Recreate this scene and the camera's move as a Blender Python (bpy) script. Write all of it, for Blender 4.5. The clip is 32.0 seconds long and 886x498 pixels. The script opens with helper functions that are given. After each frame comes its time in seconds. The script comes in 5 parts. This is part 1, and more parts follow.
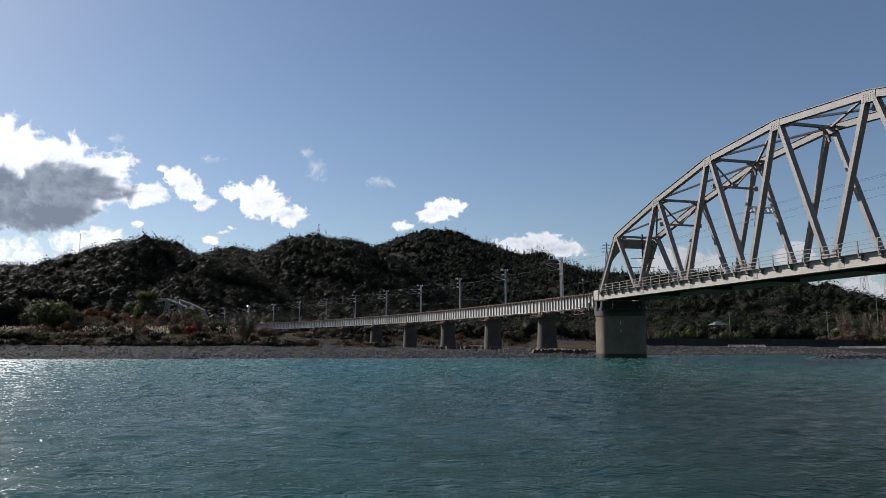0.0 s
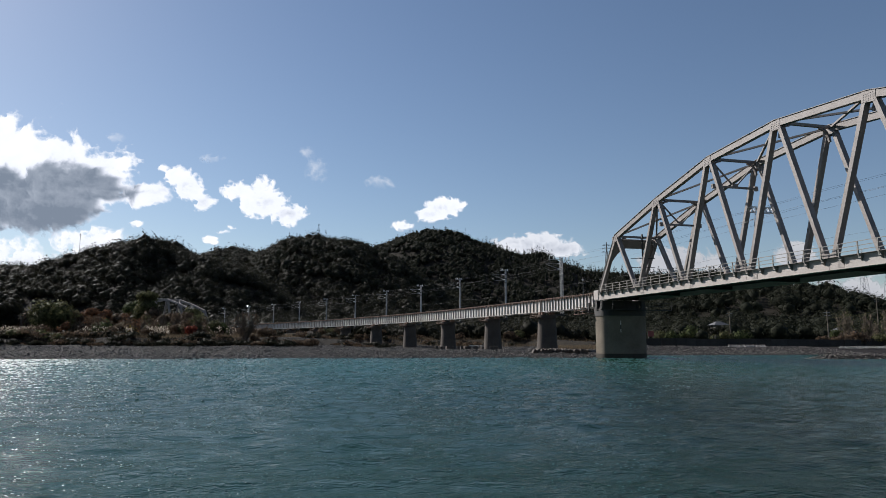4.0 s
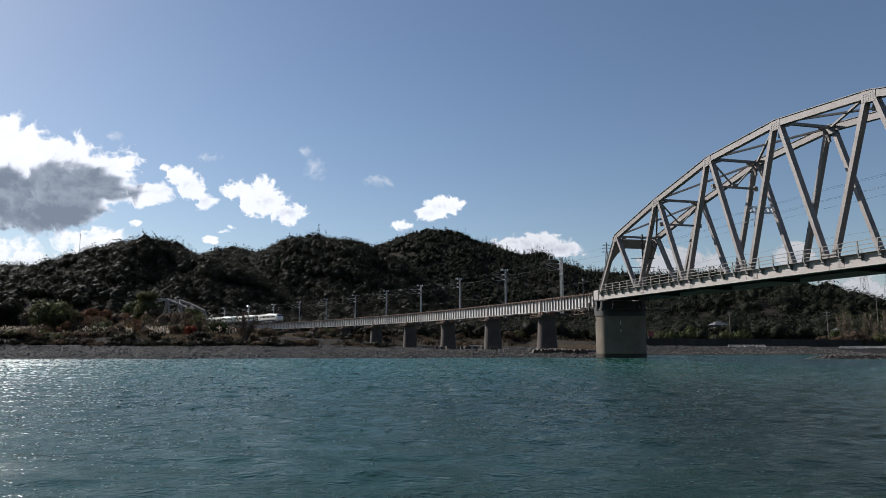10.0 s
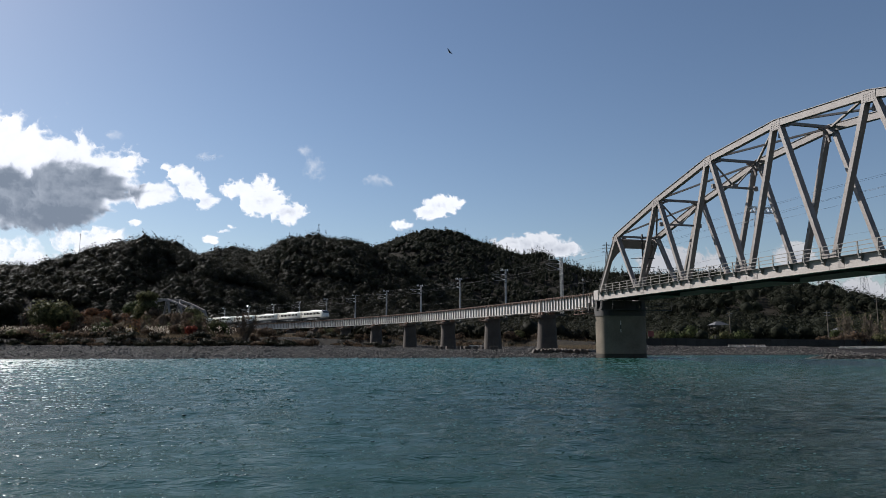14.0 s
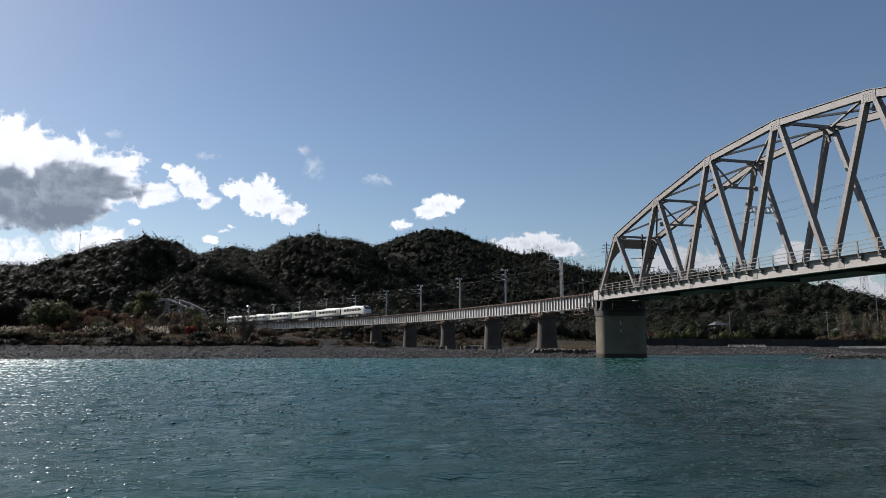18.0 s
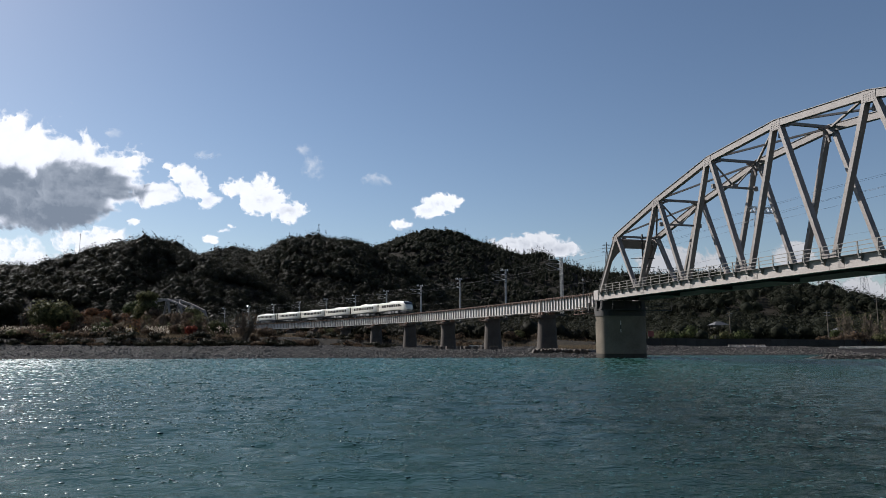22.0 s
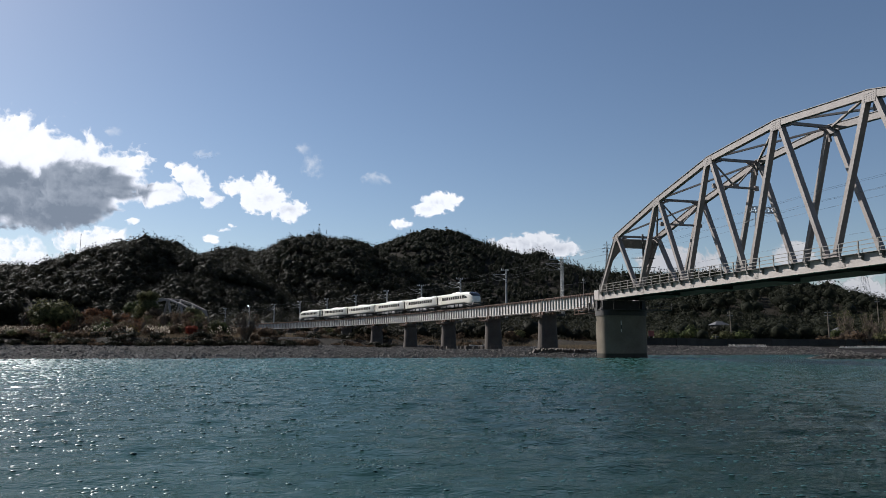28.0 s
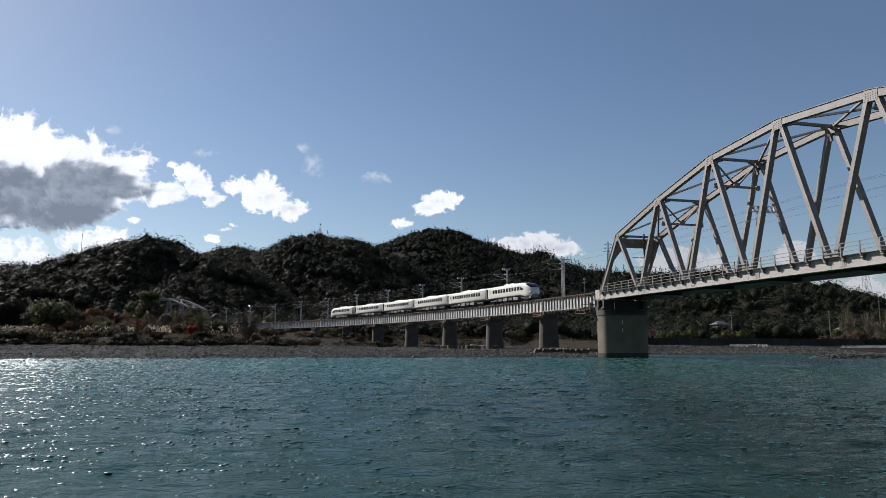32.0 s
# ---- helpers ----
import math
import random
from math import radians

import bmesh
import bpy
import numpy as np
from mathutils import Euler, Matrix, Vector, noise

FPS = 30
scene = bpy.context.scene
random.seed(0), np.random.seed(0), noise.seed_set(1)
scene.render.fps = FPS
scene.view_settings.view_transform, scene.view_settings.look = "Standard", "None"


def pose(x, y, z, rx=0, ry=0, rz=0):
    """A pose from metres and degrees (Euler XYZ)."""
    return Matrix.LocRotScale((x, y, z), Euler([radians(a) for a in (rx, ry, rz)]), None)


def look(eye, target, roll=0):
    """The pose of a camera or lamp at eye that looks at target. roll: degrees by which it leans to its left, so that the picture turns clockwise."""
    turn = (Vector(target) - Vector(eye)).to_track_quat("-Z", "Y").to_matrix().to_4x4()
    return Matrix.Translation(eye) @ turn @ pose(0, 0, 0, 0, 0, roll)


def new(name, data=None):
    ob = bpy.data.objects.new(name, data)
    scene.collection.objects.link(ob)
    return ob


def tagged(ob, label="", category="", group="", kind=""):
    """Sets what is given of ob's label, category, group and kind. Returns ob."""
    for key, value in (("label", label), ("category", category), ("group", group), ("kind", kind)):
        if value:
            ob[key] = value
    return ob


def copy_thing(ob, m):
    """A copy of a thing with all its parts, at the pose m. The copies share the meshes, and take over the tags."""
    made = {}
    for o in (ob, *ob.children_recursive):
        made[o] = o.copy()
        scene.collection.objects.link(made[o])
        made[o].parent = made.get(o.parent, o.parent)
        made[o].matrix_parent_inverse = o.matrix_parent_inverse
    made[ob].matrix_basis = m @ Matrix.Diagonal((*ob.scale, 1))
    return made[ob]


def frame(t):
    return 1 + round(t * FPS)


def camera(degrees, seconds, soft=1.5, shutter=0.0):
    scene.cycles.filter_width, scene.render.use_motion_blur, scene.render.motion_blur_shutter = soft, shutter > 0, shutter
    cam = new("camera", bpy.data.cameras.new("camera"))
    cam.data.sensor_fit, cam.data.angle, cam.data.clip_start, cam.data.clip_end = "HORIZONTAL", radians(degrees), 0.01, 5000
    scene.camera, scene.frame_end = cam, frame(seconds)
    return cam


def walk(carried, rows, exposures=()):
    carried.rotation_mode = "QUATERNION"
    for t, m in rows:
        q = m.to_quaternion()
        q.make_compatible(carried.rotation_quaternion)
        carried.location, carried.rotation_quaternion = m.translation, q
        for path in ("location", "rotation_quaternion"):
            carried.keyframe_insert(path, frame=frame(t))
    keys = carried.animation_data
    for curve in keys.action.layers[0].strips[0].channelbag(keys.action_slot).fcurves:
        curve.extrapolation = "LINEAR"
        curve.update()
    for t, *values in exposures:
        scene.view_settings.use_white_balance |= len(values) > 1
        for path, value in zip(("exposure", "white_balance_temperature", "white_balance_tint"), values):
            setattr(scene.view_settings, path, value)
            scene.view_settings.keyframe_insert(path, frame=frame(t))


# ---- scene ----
cam = camera(65.0, 32.0, soft=0.68)
TILT = 97.763
walk(cam, [(0.0, pose(0, 0, 2.2, TILT, 0, 0)), (27.4, pose(0, 0, 2.2, TILT, 0, 0)), (28.2, pose(0, 0, 2.2, TILT - 0.02, 0, 0.05)),
           (30.0, pose(0, 0, 2.2, TILT - 0.03, 0, 0.07)), (31.0, pose(0, 0, 2.2, TILT - 0.04, 0, 0.11)),
           (32.0, pose(0, 0, 2.2, TILT - 0.04, 0, 0.13))], exposures=[(0.0, 0.6, 6150, 12), (32.0, 0.6, 6150, 12)])

# ---- world and sun ----
SUN_AZ, SUN_EL = radians(-51), radians(34)
TO_SUN = Vector((math.sin(SUN_AZ) * math.cos(SUN_EL), math.cos(SUN_AZ) * math.cos(SUN_EL), math.sin(SUN_EL)))
world = bpy.data.worlds.new("daylight")
scene.world = world
world.use_nodes = True
wn = world.node_tree
sky = wn.nodes.new("ShaderNodeTexSky")
sky.sky_type = "NISHITA"
sky.sun_disc = False
sky.sun_elevation = SUN_EL
sky.sun_rotation = SUN_AZ
sky.air_density, sky.dust_density, sky.ozone_density = 1.0, 0.35, 1.2
wn.nodes["Background"].inputs["Strength"].default_value = 0.054
wn.links.new(sky.outputs[0], wn.nodes["Background"].inputs["Color"])
sun_data = bpy.data.lights.new("sun", "SUN")
sun_data.energy, sun_data.angle, sun_data.color = 5.0, radians(0.5), (1.0, 0.94, 0.85)
sun = new("sun", sun_data)
sun.matrix_world = look(TO_SUN * 100, (0, 0, 0))

# ---- helpers for materials and meshes ----


def surf(name, base, dark=None, scale=1.0, rough=0.7, bump=0.3, metal=0.0, fine=12.0, spots=0.5, dist=0.05, island=0.0, obrand=0.0, spec=0.5):
    """A surface with variation at two scales; dark is the second colour."""
    m = bpy.data.materials.new(name)
    m.use_nodes = True
    nt = m.node_tree
    b = nt.nodes["Principled BSDF"]
    co = nt.nodes.new("ShaderNodeTexCoord")
    n1 = nt.nodes.new("ShaderNodeTexNoise")
    n1.inputs["Scale"].default_value = scale
    n1.inputs["Detail"].default_value = 6
    n2 = nt.nodes.new("ShaderNodeTexNoise")
    n2.inputs["Scale"].default_value = scale * fine
    n2.inputs["Detail"].default_value = 4
    for n in (n1, n2):
        nt.links.new(co.outputs["Object"], n.inputs["Vector"])
    dark = dark or tuple(c * 0.6 for c in base)
    add = nt.nodes.new("ShaderNodeMath")
    add.operation = "MULTIPLY_ADD"
    add.inputs[1].default_value = 0.5
    nt.links.new(n2.outputs[0], add.inputs[0])
    mul = nt.nodes.new("ShaderNodeMath")
    mul.operation = "MULTIPLY"
    mul.inputs[1].default_value = 0.5
    nt.links.new(n1.outputs[0], mul.inputs[0])
    nt.links.new(mul.outputs[0], add.inputs[2])
    last = add.outputs[0]
    if island or obrand:
        if island:
            r = nt.nodes.new("ShaderNodeNewGeometry").outputs["Random Per Island"]
        else:
            r = nt.nodes.new("ShaderNodeObjectInfo").outputs["Random"]
        mr = nt.nodes.new("ShaderNodeMath")
        mr.operation = "MULTIPLY_ADD"
        mr.inputs[1].default_value = island or obrand
        mr.inputs[2].default_value = -(island or obrand) / 2
        nt.links.new(r, mr.inputs[0])
        ad = nt.nodes.new("ShaderNodeMath")
        nt.links.new(last, ad.inputs[0])
        nt.links.new(mr.outputs[0], ad.inputs[1])
        last = ad.outputs[0]
    ramp = nt.nodes.new("ShaderNodeValToRGB")
    ramp.color_ramp.elements[0].position = 0.5 - 0.25 * spots
    ramp.color_ramp.elements[1].position = 0.5 + 0.25 * spots
    ramp.color_ramp.elements[0].color = (*dark, 1)
    ramp.color_ramp.elements[1].color = (*base, 1)
    nt.links.new(last, ramp.inputs[0])
    nt.links.new(ramp.outputs[0], b.inputs["Base Color"])
    b.inputs["Roughness"].default_value = rough
    b.inputs["Metallic"].default_value = metal
    b.inputs["Specular IOR Level"].default_value = spec
    if bump:
        bp = nt.nodes.new("ShaderNodeBump")
        bp.inputs["Strength"].default_value = bump
        bp.inputs["Distance"].default_value = dist
        nt.links.new(n2.outputs[0], bp.inputs["Height"])
        nt.links.new(bp.outputs[0], b.inputs["Normal"])
    return m


def part(name, bm, material, parent, label=""):
    me = bpy.data.meshes.new(name)
    bm.normal_update()
    bm.to_mesh(me)
    bm.free()
    me.materials.append(material)
    ob = new(name, me)
    ob.parent = parent
    return tagged(ob, label)


def piece(name, me, parent, m):
    """One more object on an existing mesh, at the pose m in its parent."""
    ob = new(name, me)
    ob.parent = parent
    ob.matrix_local = m
    return ob


def mesh_of(name, bm, material):
    me = bpy.data.meshes.new(name)
    bm.normal_update()
    bm.to_mesh(me)
    bm.free()
    me.materials.append(material)
    return me


def thing(name, m, label, category, group="", kind=""):
    ob = new(name)
    ob.matrix_world = m
    ob.empty_display_size = 0.5
    return tagged(ob, label, category, group, kind)


def box(bm, centre, size, turn=None, bevel=0.0):
    m = Matrix.Translation(centre) @ (turn.to_4x4() if turn else Matrix()) @ Matrix.Diagonal((*size, 1))
    r = bmesh.ops.create_cube(bm, size=1.0, matrix=m)
    if bevel:
        es = list({e for v in r["verts"] for e in v.link_edges})
        bmesh.ops.bevel(bm, geom=es, offset=bevel, segments=1, affect="EDGES")
    return bm


def beam(bm, a, b, w, h, up=(0, 0, 1)):
    """A bar from a to b, w wide and h deep along up."""
    a, b = Vector(a), Vector(b)
    x = (b - a).normalized()
    y = Vector(up).cross(x).normalized()
    z = x.cross(y)
    turn = Matrix((x, y, z)).transposed()
    return box(bm, (a + b) / 2, ((b - a).length, w, h), turn)


def rod(bm, a, b, r, r2=None, n=8):
    a, b = Vector(a), Vector(b)
    q = (b - a).to_track_quat("Z", "Y").to_matrix().to_4x4()
    bmesh.ops.create_cone(bm, cap_ends=True, segments=n, radius1=r, radius2=r if r2 is None else r2, depth=(b - a).length,
                          matrix=Matrix.Translation((a + b) / 2) @ q)
    return bm


def nb():
    return bmesh.new()


def big_mesh(name, verts, quads, material, smooth=False, normals=None):
    """A mesh from numpy arrays of corners and of faces with equally many corners; normals: one for each corner, to round its shading."""
    me = bpy.data.meshes.new(name)
    k = quads.shape[1]
    me.vertices.add(len(verts))
    me.vertices.foreach_set("co", np.asarray(verts, np.float32).ravel())
    me.loops.add(quads.size)
    me.loops.foreach_set("vertex_index", np.asarray(quads, np.int32).ravel())
    me.polygons.add(len(quads))
    me.polygons.foreach_set("loop_start", np.arange(0, quads.size, k, dtype=np.int32))
    me.polygons.foreach_set("use_smooth", np.full(len(quads), smooth))
    me.update(calc_edges=True)
    if normals is not None:
        at = me.attributes.new("custom_normal", "FLOAT_VECTOR", "POINT")
        at.data.foreach_set("vector", np.asarray(normals, np.float32).ravel())
    me.materials.append(material)
    return me


# ---- the plan: the railway's axis, the river and the hills ----
WATER_Z = 0.0
GIRDER_TOP, GIRDER_DEPTH = 10.30, 2.25
RAIL_TOP = 10.62
SPAN = 22.9
BEND0, BEND = 0.3658, 0.0018


def heading(s):
    return BEND0 + BEND * s


def axis(s):
    """The place of the track's axis, s metres beyond the first girder joint."""
    n = max(4, int(abs(s) / 2))
    ds = s / n
    x, y = 18.118 + 1.36 * math.cos(BEND0), 129.895 + 1.36 * math.sin(BEND0)
    for i in range(n):
        a = heading((i + 0.5) * ds)
        x -= math.sin(a) * ds
        y += math.cos(a) * ds
    return x, y


def track_pose(s, z, side=0.0):
    """A pose on the track: x runs towards the near end, y to the far side."""
    x, y = axis(s)
    a = heading(s)
    return pose(x + side * math.cos(a), y + side * math.sin(a), z, 0, 0, math.degrees(a) - 90)


def bumps(x, rows):
    return sum(a * np.exp(-((x - m) / w) ** 2) for a, m, w in rows)


K_A, K_B, K_C, K_E = 520 / 340, 775 / 620, 1.2, 1.15
HILLS = [  # distance, depth towards the river, depth behind, scale, summits (height, place, width)
    (520, 85, 200, K_A, ((40.2, -261.1, 28.6), (12.8, -216.5, 18.1), (3.5, -141.4, 8.3), (50.3, -155.2, 71.9), (11.8, -91.3, 35.4))),
    (775, 170, 220, K_B, ((66.0, -285.0, 75.0), (40.0, -198.1, 29.5), (37.1, -142.9, 52.7), (83.9, -72.5, 98.8), (6.1, 21.5, 11.5))),
    (1200, 320, 500, K_C, ((14.6, -154.2, 38.0), (32.8, -17.3, 90.6), (9.9, 139.4, 21.5), (134.4, 12.6, 374.3), (61.2, 425.3, 147.3))),
    (380, 85, 200, K_E, ((3.1, 79.5, 6.1), (23.2, 117.6, 39.4), (20.3, 168.0, 32.9), (4.0, 183.0, 15.0), (13.0, 214.7, 43.0), (18.2, 261.7, 24.4))),
]
TREE_LIFT = (12.8, 13.2, 16.0, 7.0)


def shore(x):
    """The far water's edge."""
    x = np.asarray(x, float)
    s = 97 + 0.16 * (x + 60) + 22 / (1 + np.exp(-np.clip(x - 33, -60, 60) / 2.0)) + 1.2 * np.sin(x * 0.21) + 0.8 * np.sin(x * 0.53 + 1)
    return s


def scarp(x):
    """How far the bank's scarp stands behind the water's edge."""
    return 46 + 66 * step(-48, -22, x) * step(40, 26, x) - 14 * step(30, 44, x) + 1.5 * np.sin(np.asarray(x) * 0.3)


def wobble(x, y):
    return np.sin(x * 0.031 + 1.3) * np.sin(y * 0.027 + 0.4) + 0.5 * np.sin(x * 0.083 + y * 0.049) + 0.3 * np.sin(x * 0.19 - y * 0.15 + 2)


def step(a, b, t):
    t = np.clip((t - a) / (b - a), 0, 1)
    return t * t * (3 - 2 * t)


def terrain(x, y):
    x, y = np.asarray(x, float), np.asarray(y, float)
    t = y - shore(x)
    left, right = step(-12, -38, x), step(34, 44, x)
    mid = 1 - left - right
    # the gravel bar, then the scarp of the bank above it
    z = -1.4 + 1.45 * step(-9, 1, t) + 0.22 * step(-1.5, 2.5, t) + left * 1.5 * step(0, 46, t) + mid * (0.65 * step(0, 16, t) + 0.3 * step(60, 100, t)) + right * 1.3 * step(0, 30, t)
    cut = scarp(x)
    z = z + (left * 1.7 + mid * 2.2 + right * 0.4) * step(0, 4.5 + 5 * mid, t - cut) + 1.2 * step(10, 120, t - cut)
    z = z + 0.10 * wobble(x * 2.2, y * 2.2) * step(2, 20, t)
    # the spit of gravel by the further bank
    sp = np.exp(-((y - 104 - 0.1 * (x - 60)) / 4.0) ** 2) * step(46, 58, x)
    z = np.maximum(z, -1.4 + 2.0 * sp)
    z = np.where(y < 9.5, np.maximum(z, -1.4 + 2.0 * step(9.5, 4.0, y)), z)
    h = np.zeros_like(z)
    for (d, w, wb, k, rows), lift in zip(HILLS, TREE_LIFT):
        r = bumps(x / k, rows) * k - lift
        h = np.maximum(h, r * np.exp(-((y - d) / np.where(y < d, w, wb)) ** 2) + 0.012 * r * wobble(x * 1.5, y * 1.5))
    return z + np.maximum(h, 0) * step(60, 240, t)


# ---- materials ----
# one bridge paint in two tones: members hold shade, the chord is sunlit
PAINT = surf("pale_grey_shaded_member_paint", (0.24, 0.212, 0.195), (0.135, 0.115, 0.103), 0.8, 0.6, 0.12, fine=11, spots=0.8)
SUNLIT_CHORD_PAINT = surf("pale_grey_sunlit_chord_paint", (0.37, 0.335, 0.31), (0.245, 0.215, 0.195), 0.6, 0.65, 0.1, fine=9, spots=0.9)
RAIL_GREY_AND_SHADE = surf("dull_grey_rail_paint_and_shade", (0.20, 0.185, 0.165), (0.13, 0.12, 0.105), 1.5, 0.6, 0.05)
PAINT_WEB = surf("light_grey_girder_paint", (0.62, 0.605, 0.58), (0.34, 0.29, 0.24), 0.6, 0.6, 0.1, fine=7, spots=0.8)
RUST = surf("rusty_brown_steel", (0.16, 0.085, 0.055), (0.07, 0.04, 0.03), 2.0, 0.8, 0.2)
# steel's own grey, darkened further for the shade below the decks
DARK_STEEL_AND_SHADE = surf("dark_steel_and_shade", (0.034, 0.030, 0.028), (0.02, 0.018, 0.017), 1.5, 0.7, 0.2)
CONCRETE = surf("weathered_concrete", (0.20, 0.172, 0.135), (0.085, 0.073, 0.058), 0.45, 0.95, 0.35, fine=14, spots=1.0, spec=0.15)
BROWN_PIER = surf("brown_stained_pier_concrete", (0.090, 0.072, 0.058), (0.030, 0.023, 0.019), 0.5, 0.9, 0.4, fine=10, spots=0.9)
WET = surf("wet_dark_concrete", (0.05, 0.045, 0.036), (0.028, 0.026, 0.021), 1.0, 0.8, 0.3, spec=0.2)
POLE_GREY = surf("galvanised_grey_pole", (0.30, 0.30, 0.30), (0.20, 0.20, 0.20), 1.2, 0.5, 0.05, metal=0.2)
WIRE = surf("dark_wire", (0.05, 0.05, 0.055), (0.03, 0.03, 0.035), 1.0, 0.6, 0.0)
INSUL = surf("white_porcelain", (0.75, 0.75, 0.73), (0.65, 0.65, 0.63), 4.0, 0.3, 0.0)
SLEEPER = surf("dark_timber_sleeper", (0.13, 0.085, 0.06), (0.07, 0.05, 0.04), 3.0, 0.9, 0.3, obrand=0.3)
GRAVEL = surf("river_gravel_ground", (0.030, 0.027, 0.025), (0.006, 0.005, 0.005), 0.35, 0.95, 1.0, fine=22, spots=0.45, dist=0.25, spec=0.1)
STONE = surf("grey_river_stone", (0.100, 0.090, 0.081), (0.010, 0.009, 0.008), 0.5, 0.9, 0.3, island=0.9, spots=1.3)
TRAIN_WHITE = surf("glossy_white_train_paint", (0.66, 0.640, 0.575), (0.60, 0.575, 0.50), 0.6, 0.25, 0.0, spots=1.2)
TRAIN_GLASS = surf("dark_tinted_glass", (0.012, 0.013, 0.016), (0.008, 0.008, 0.01), 1.0, 0.12, 0.0, spec=0.25)
# soil and litter, coloured darker for shade on the scarp and below girders
SOIL = surf("bank_soil_litter_and_shade", (0.026, 0.021, 0.015), (0.010, 0.009, 0.007), 0.3, 1.0, 0.6, fine=14, spots=0.9, dist=0.2, spec=0.1)
TRAIN_UNDER = surf("grey_underfloor_steel", (0.10, 0.10, 0.10), (0.05, 0.05, 0.05), 1.5, 0.7, 0.2)
TRAIN_BOX = surf("pale_grey_equipment_box", (0.22, 0.22, 0.22), (0.14, 0.14, 0.14), 1.0, 0.5, 0.1)


def water_material(ruffled=True):
    """Silty teal water: colour zones stand for reflected light, brighter left, darker and greener right; calm skin with
    patches of steep ripples.
    """
    m = bpy.data.materials.new("teal_river_water")
    m.use_nodes = True
    nt = m.node_tree
    b = nt.nodes["Principled BSDF"]
    b.inputs["Roughness"].default_value = 0.12 if ruffled else 0.32
    b.inputs["Specular IOR Level"].default_value = 0.15 if ruffled else 1.0
    b.inputs["IOR"].default_value = 1.33
    co = nt.nodes.new("ShaderNodeTexCoord")
    place = nt.nodes.new("ShaderNodeNewGeometry")

    def noise_tex(scale, sx, sy, detail, source=None):
        mp = nt.nodes.new("ShaderNodeMapping")
        mp.inputs["Scale"].default_value = (sx, sy, 1)
        mp.inputs["Rotation"].default_value = (0, 0, radians(8))
        n = nt.nodes.new("ShaderNodeTexNoise")
        n.inputs["Scale"].default_value = scale
        n.inputs["Detail"].default_value = detail
        nt.links.new(source or co.outputs["Object"], mp.inputs[0])
        nt.links.new(mp.outputs[0], n.inputs["Vector"])
        return n.outputs[0]

    def span(value, a, b_, lo=0.0, hi=1.0):
        r = nt.nodes.new("ShaderNodeMapRange")
        r.interpolation_type = "SMOOTHSTEP"
        for key, x in zip(("From Min", "From Max", "To Min", "To Max"), (a, b_, lo, hi)):
            r.inputs[key].default_value = x
        nt.links.new(value, r.inputs["Value"])
        return r.outputs[0]

    def math_node(op, a, b_):
        n = nt.nodes.new("ShaderNodeMath")
        n.operation = op
        for k, x in enumerate((a, b_)):
            if isinstance(x, (int, float)):
                n.inputs[k].default_value = x
            else:
                nt.links.new(x, n.inputs[k])
        return n.outputs[0]

    def blend(fac, a, b_):
        n = nt.nodes.new("ShaderNodeMix")
        n.data_type = "RGBA"
        nt.links.new(fac, n.inputs[0])
        for k, x in ((6, a), (7, b_)):
            if isinstance(x, tuple):
                n.inputs[k].default_value = (*x, 1)
            else:
                nt.links.new(x, n.inputs[k])
        return n.outputs[2]
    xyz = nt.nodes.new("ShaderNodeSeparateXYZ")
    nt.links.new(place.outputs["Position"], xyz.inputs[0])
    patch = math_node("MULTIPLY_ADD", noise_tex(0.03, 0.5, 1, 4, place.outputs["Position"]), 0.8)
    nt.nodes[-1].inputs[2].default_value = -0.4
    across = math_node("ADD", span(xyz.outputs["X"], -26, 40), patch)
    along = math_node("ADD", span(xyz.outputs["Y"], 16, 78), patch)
    near = blend(math_node("ADD", span(xyz.outputs["X"], -8, 10), patch), NEAR_LEFT, NEAR_RIGHT)
    far = blend(across, FAR_LEFT, FAR_RIGHT)
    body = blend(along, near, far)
    if not ruffled:
        # paler base colour, so facets that mirror no sun don't look dark
        b.inputs["Base Color"].default_value = (0.030, 0.078, 0.074, 1)
        return m
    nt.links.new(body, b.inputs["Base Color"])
    # long low ripples, short ripples, and steep wavelets that come in patches
    gate = span(noise_tex(0.9, 0.5, 1, 3), 0.40, 0.66)
    gust = span(noise_tex(0.06, 0.35, 1, 3), 0.35, 0.65, 0.7, 1.1)
    last = None
    # right_gain: short ripples get steeper on the right, to dim its reflections
    for scale, sx, detail, low, high, right_gain in ((2.4, 0.6, 4, 0.080, 0.080, 0.75), (8.5, 0.7, 4, 0.038, 0.070, 2.0)):
        bp = nt.nodes.new("ShaderNodeBump")
        bp.inputs["Filter Width"].default_value = 0.1
        nt.links.new(math_node("MULTIPLY", math_node("MULTIPLY", span(gate, 0, 1, low, high), gust), span(xyz.outputs["X"], -8, 34, 1.0, right_gain)), bp.inputs["Distance"])
        nt.links.new(noise_tex(scale, sx, 1, detail), bp.inputs["Height"])
        if last:
            nt.links.new(last, bp.inputs["Normal"])
        last = bp.outputs[0]
    nt.links.new(last, b.inputs["Normal"])
    return m


# bright left and dark right stand for reflected sky, hill and bridge
NEAR_LEFT, NEAR_RIGHT = (0.0215, 0.0540, 0.0500), (0.0042, 0.0135, 0.0088)
FAR_LEFT, FAR_RIGHT = (0.0165, 0.0820, 0.0720), (0.0030, 0.0300, 0.0160)
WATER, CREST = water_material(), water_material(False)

# ---- ground and water ----


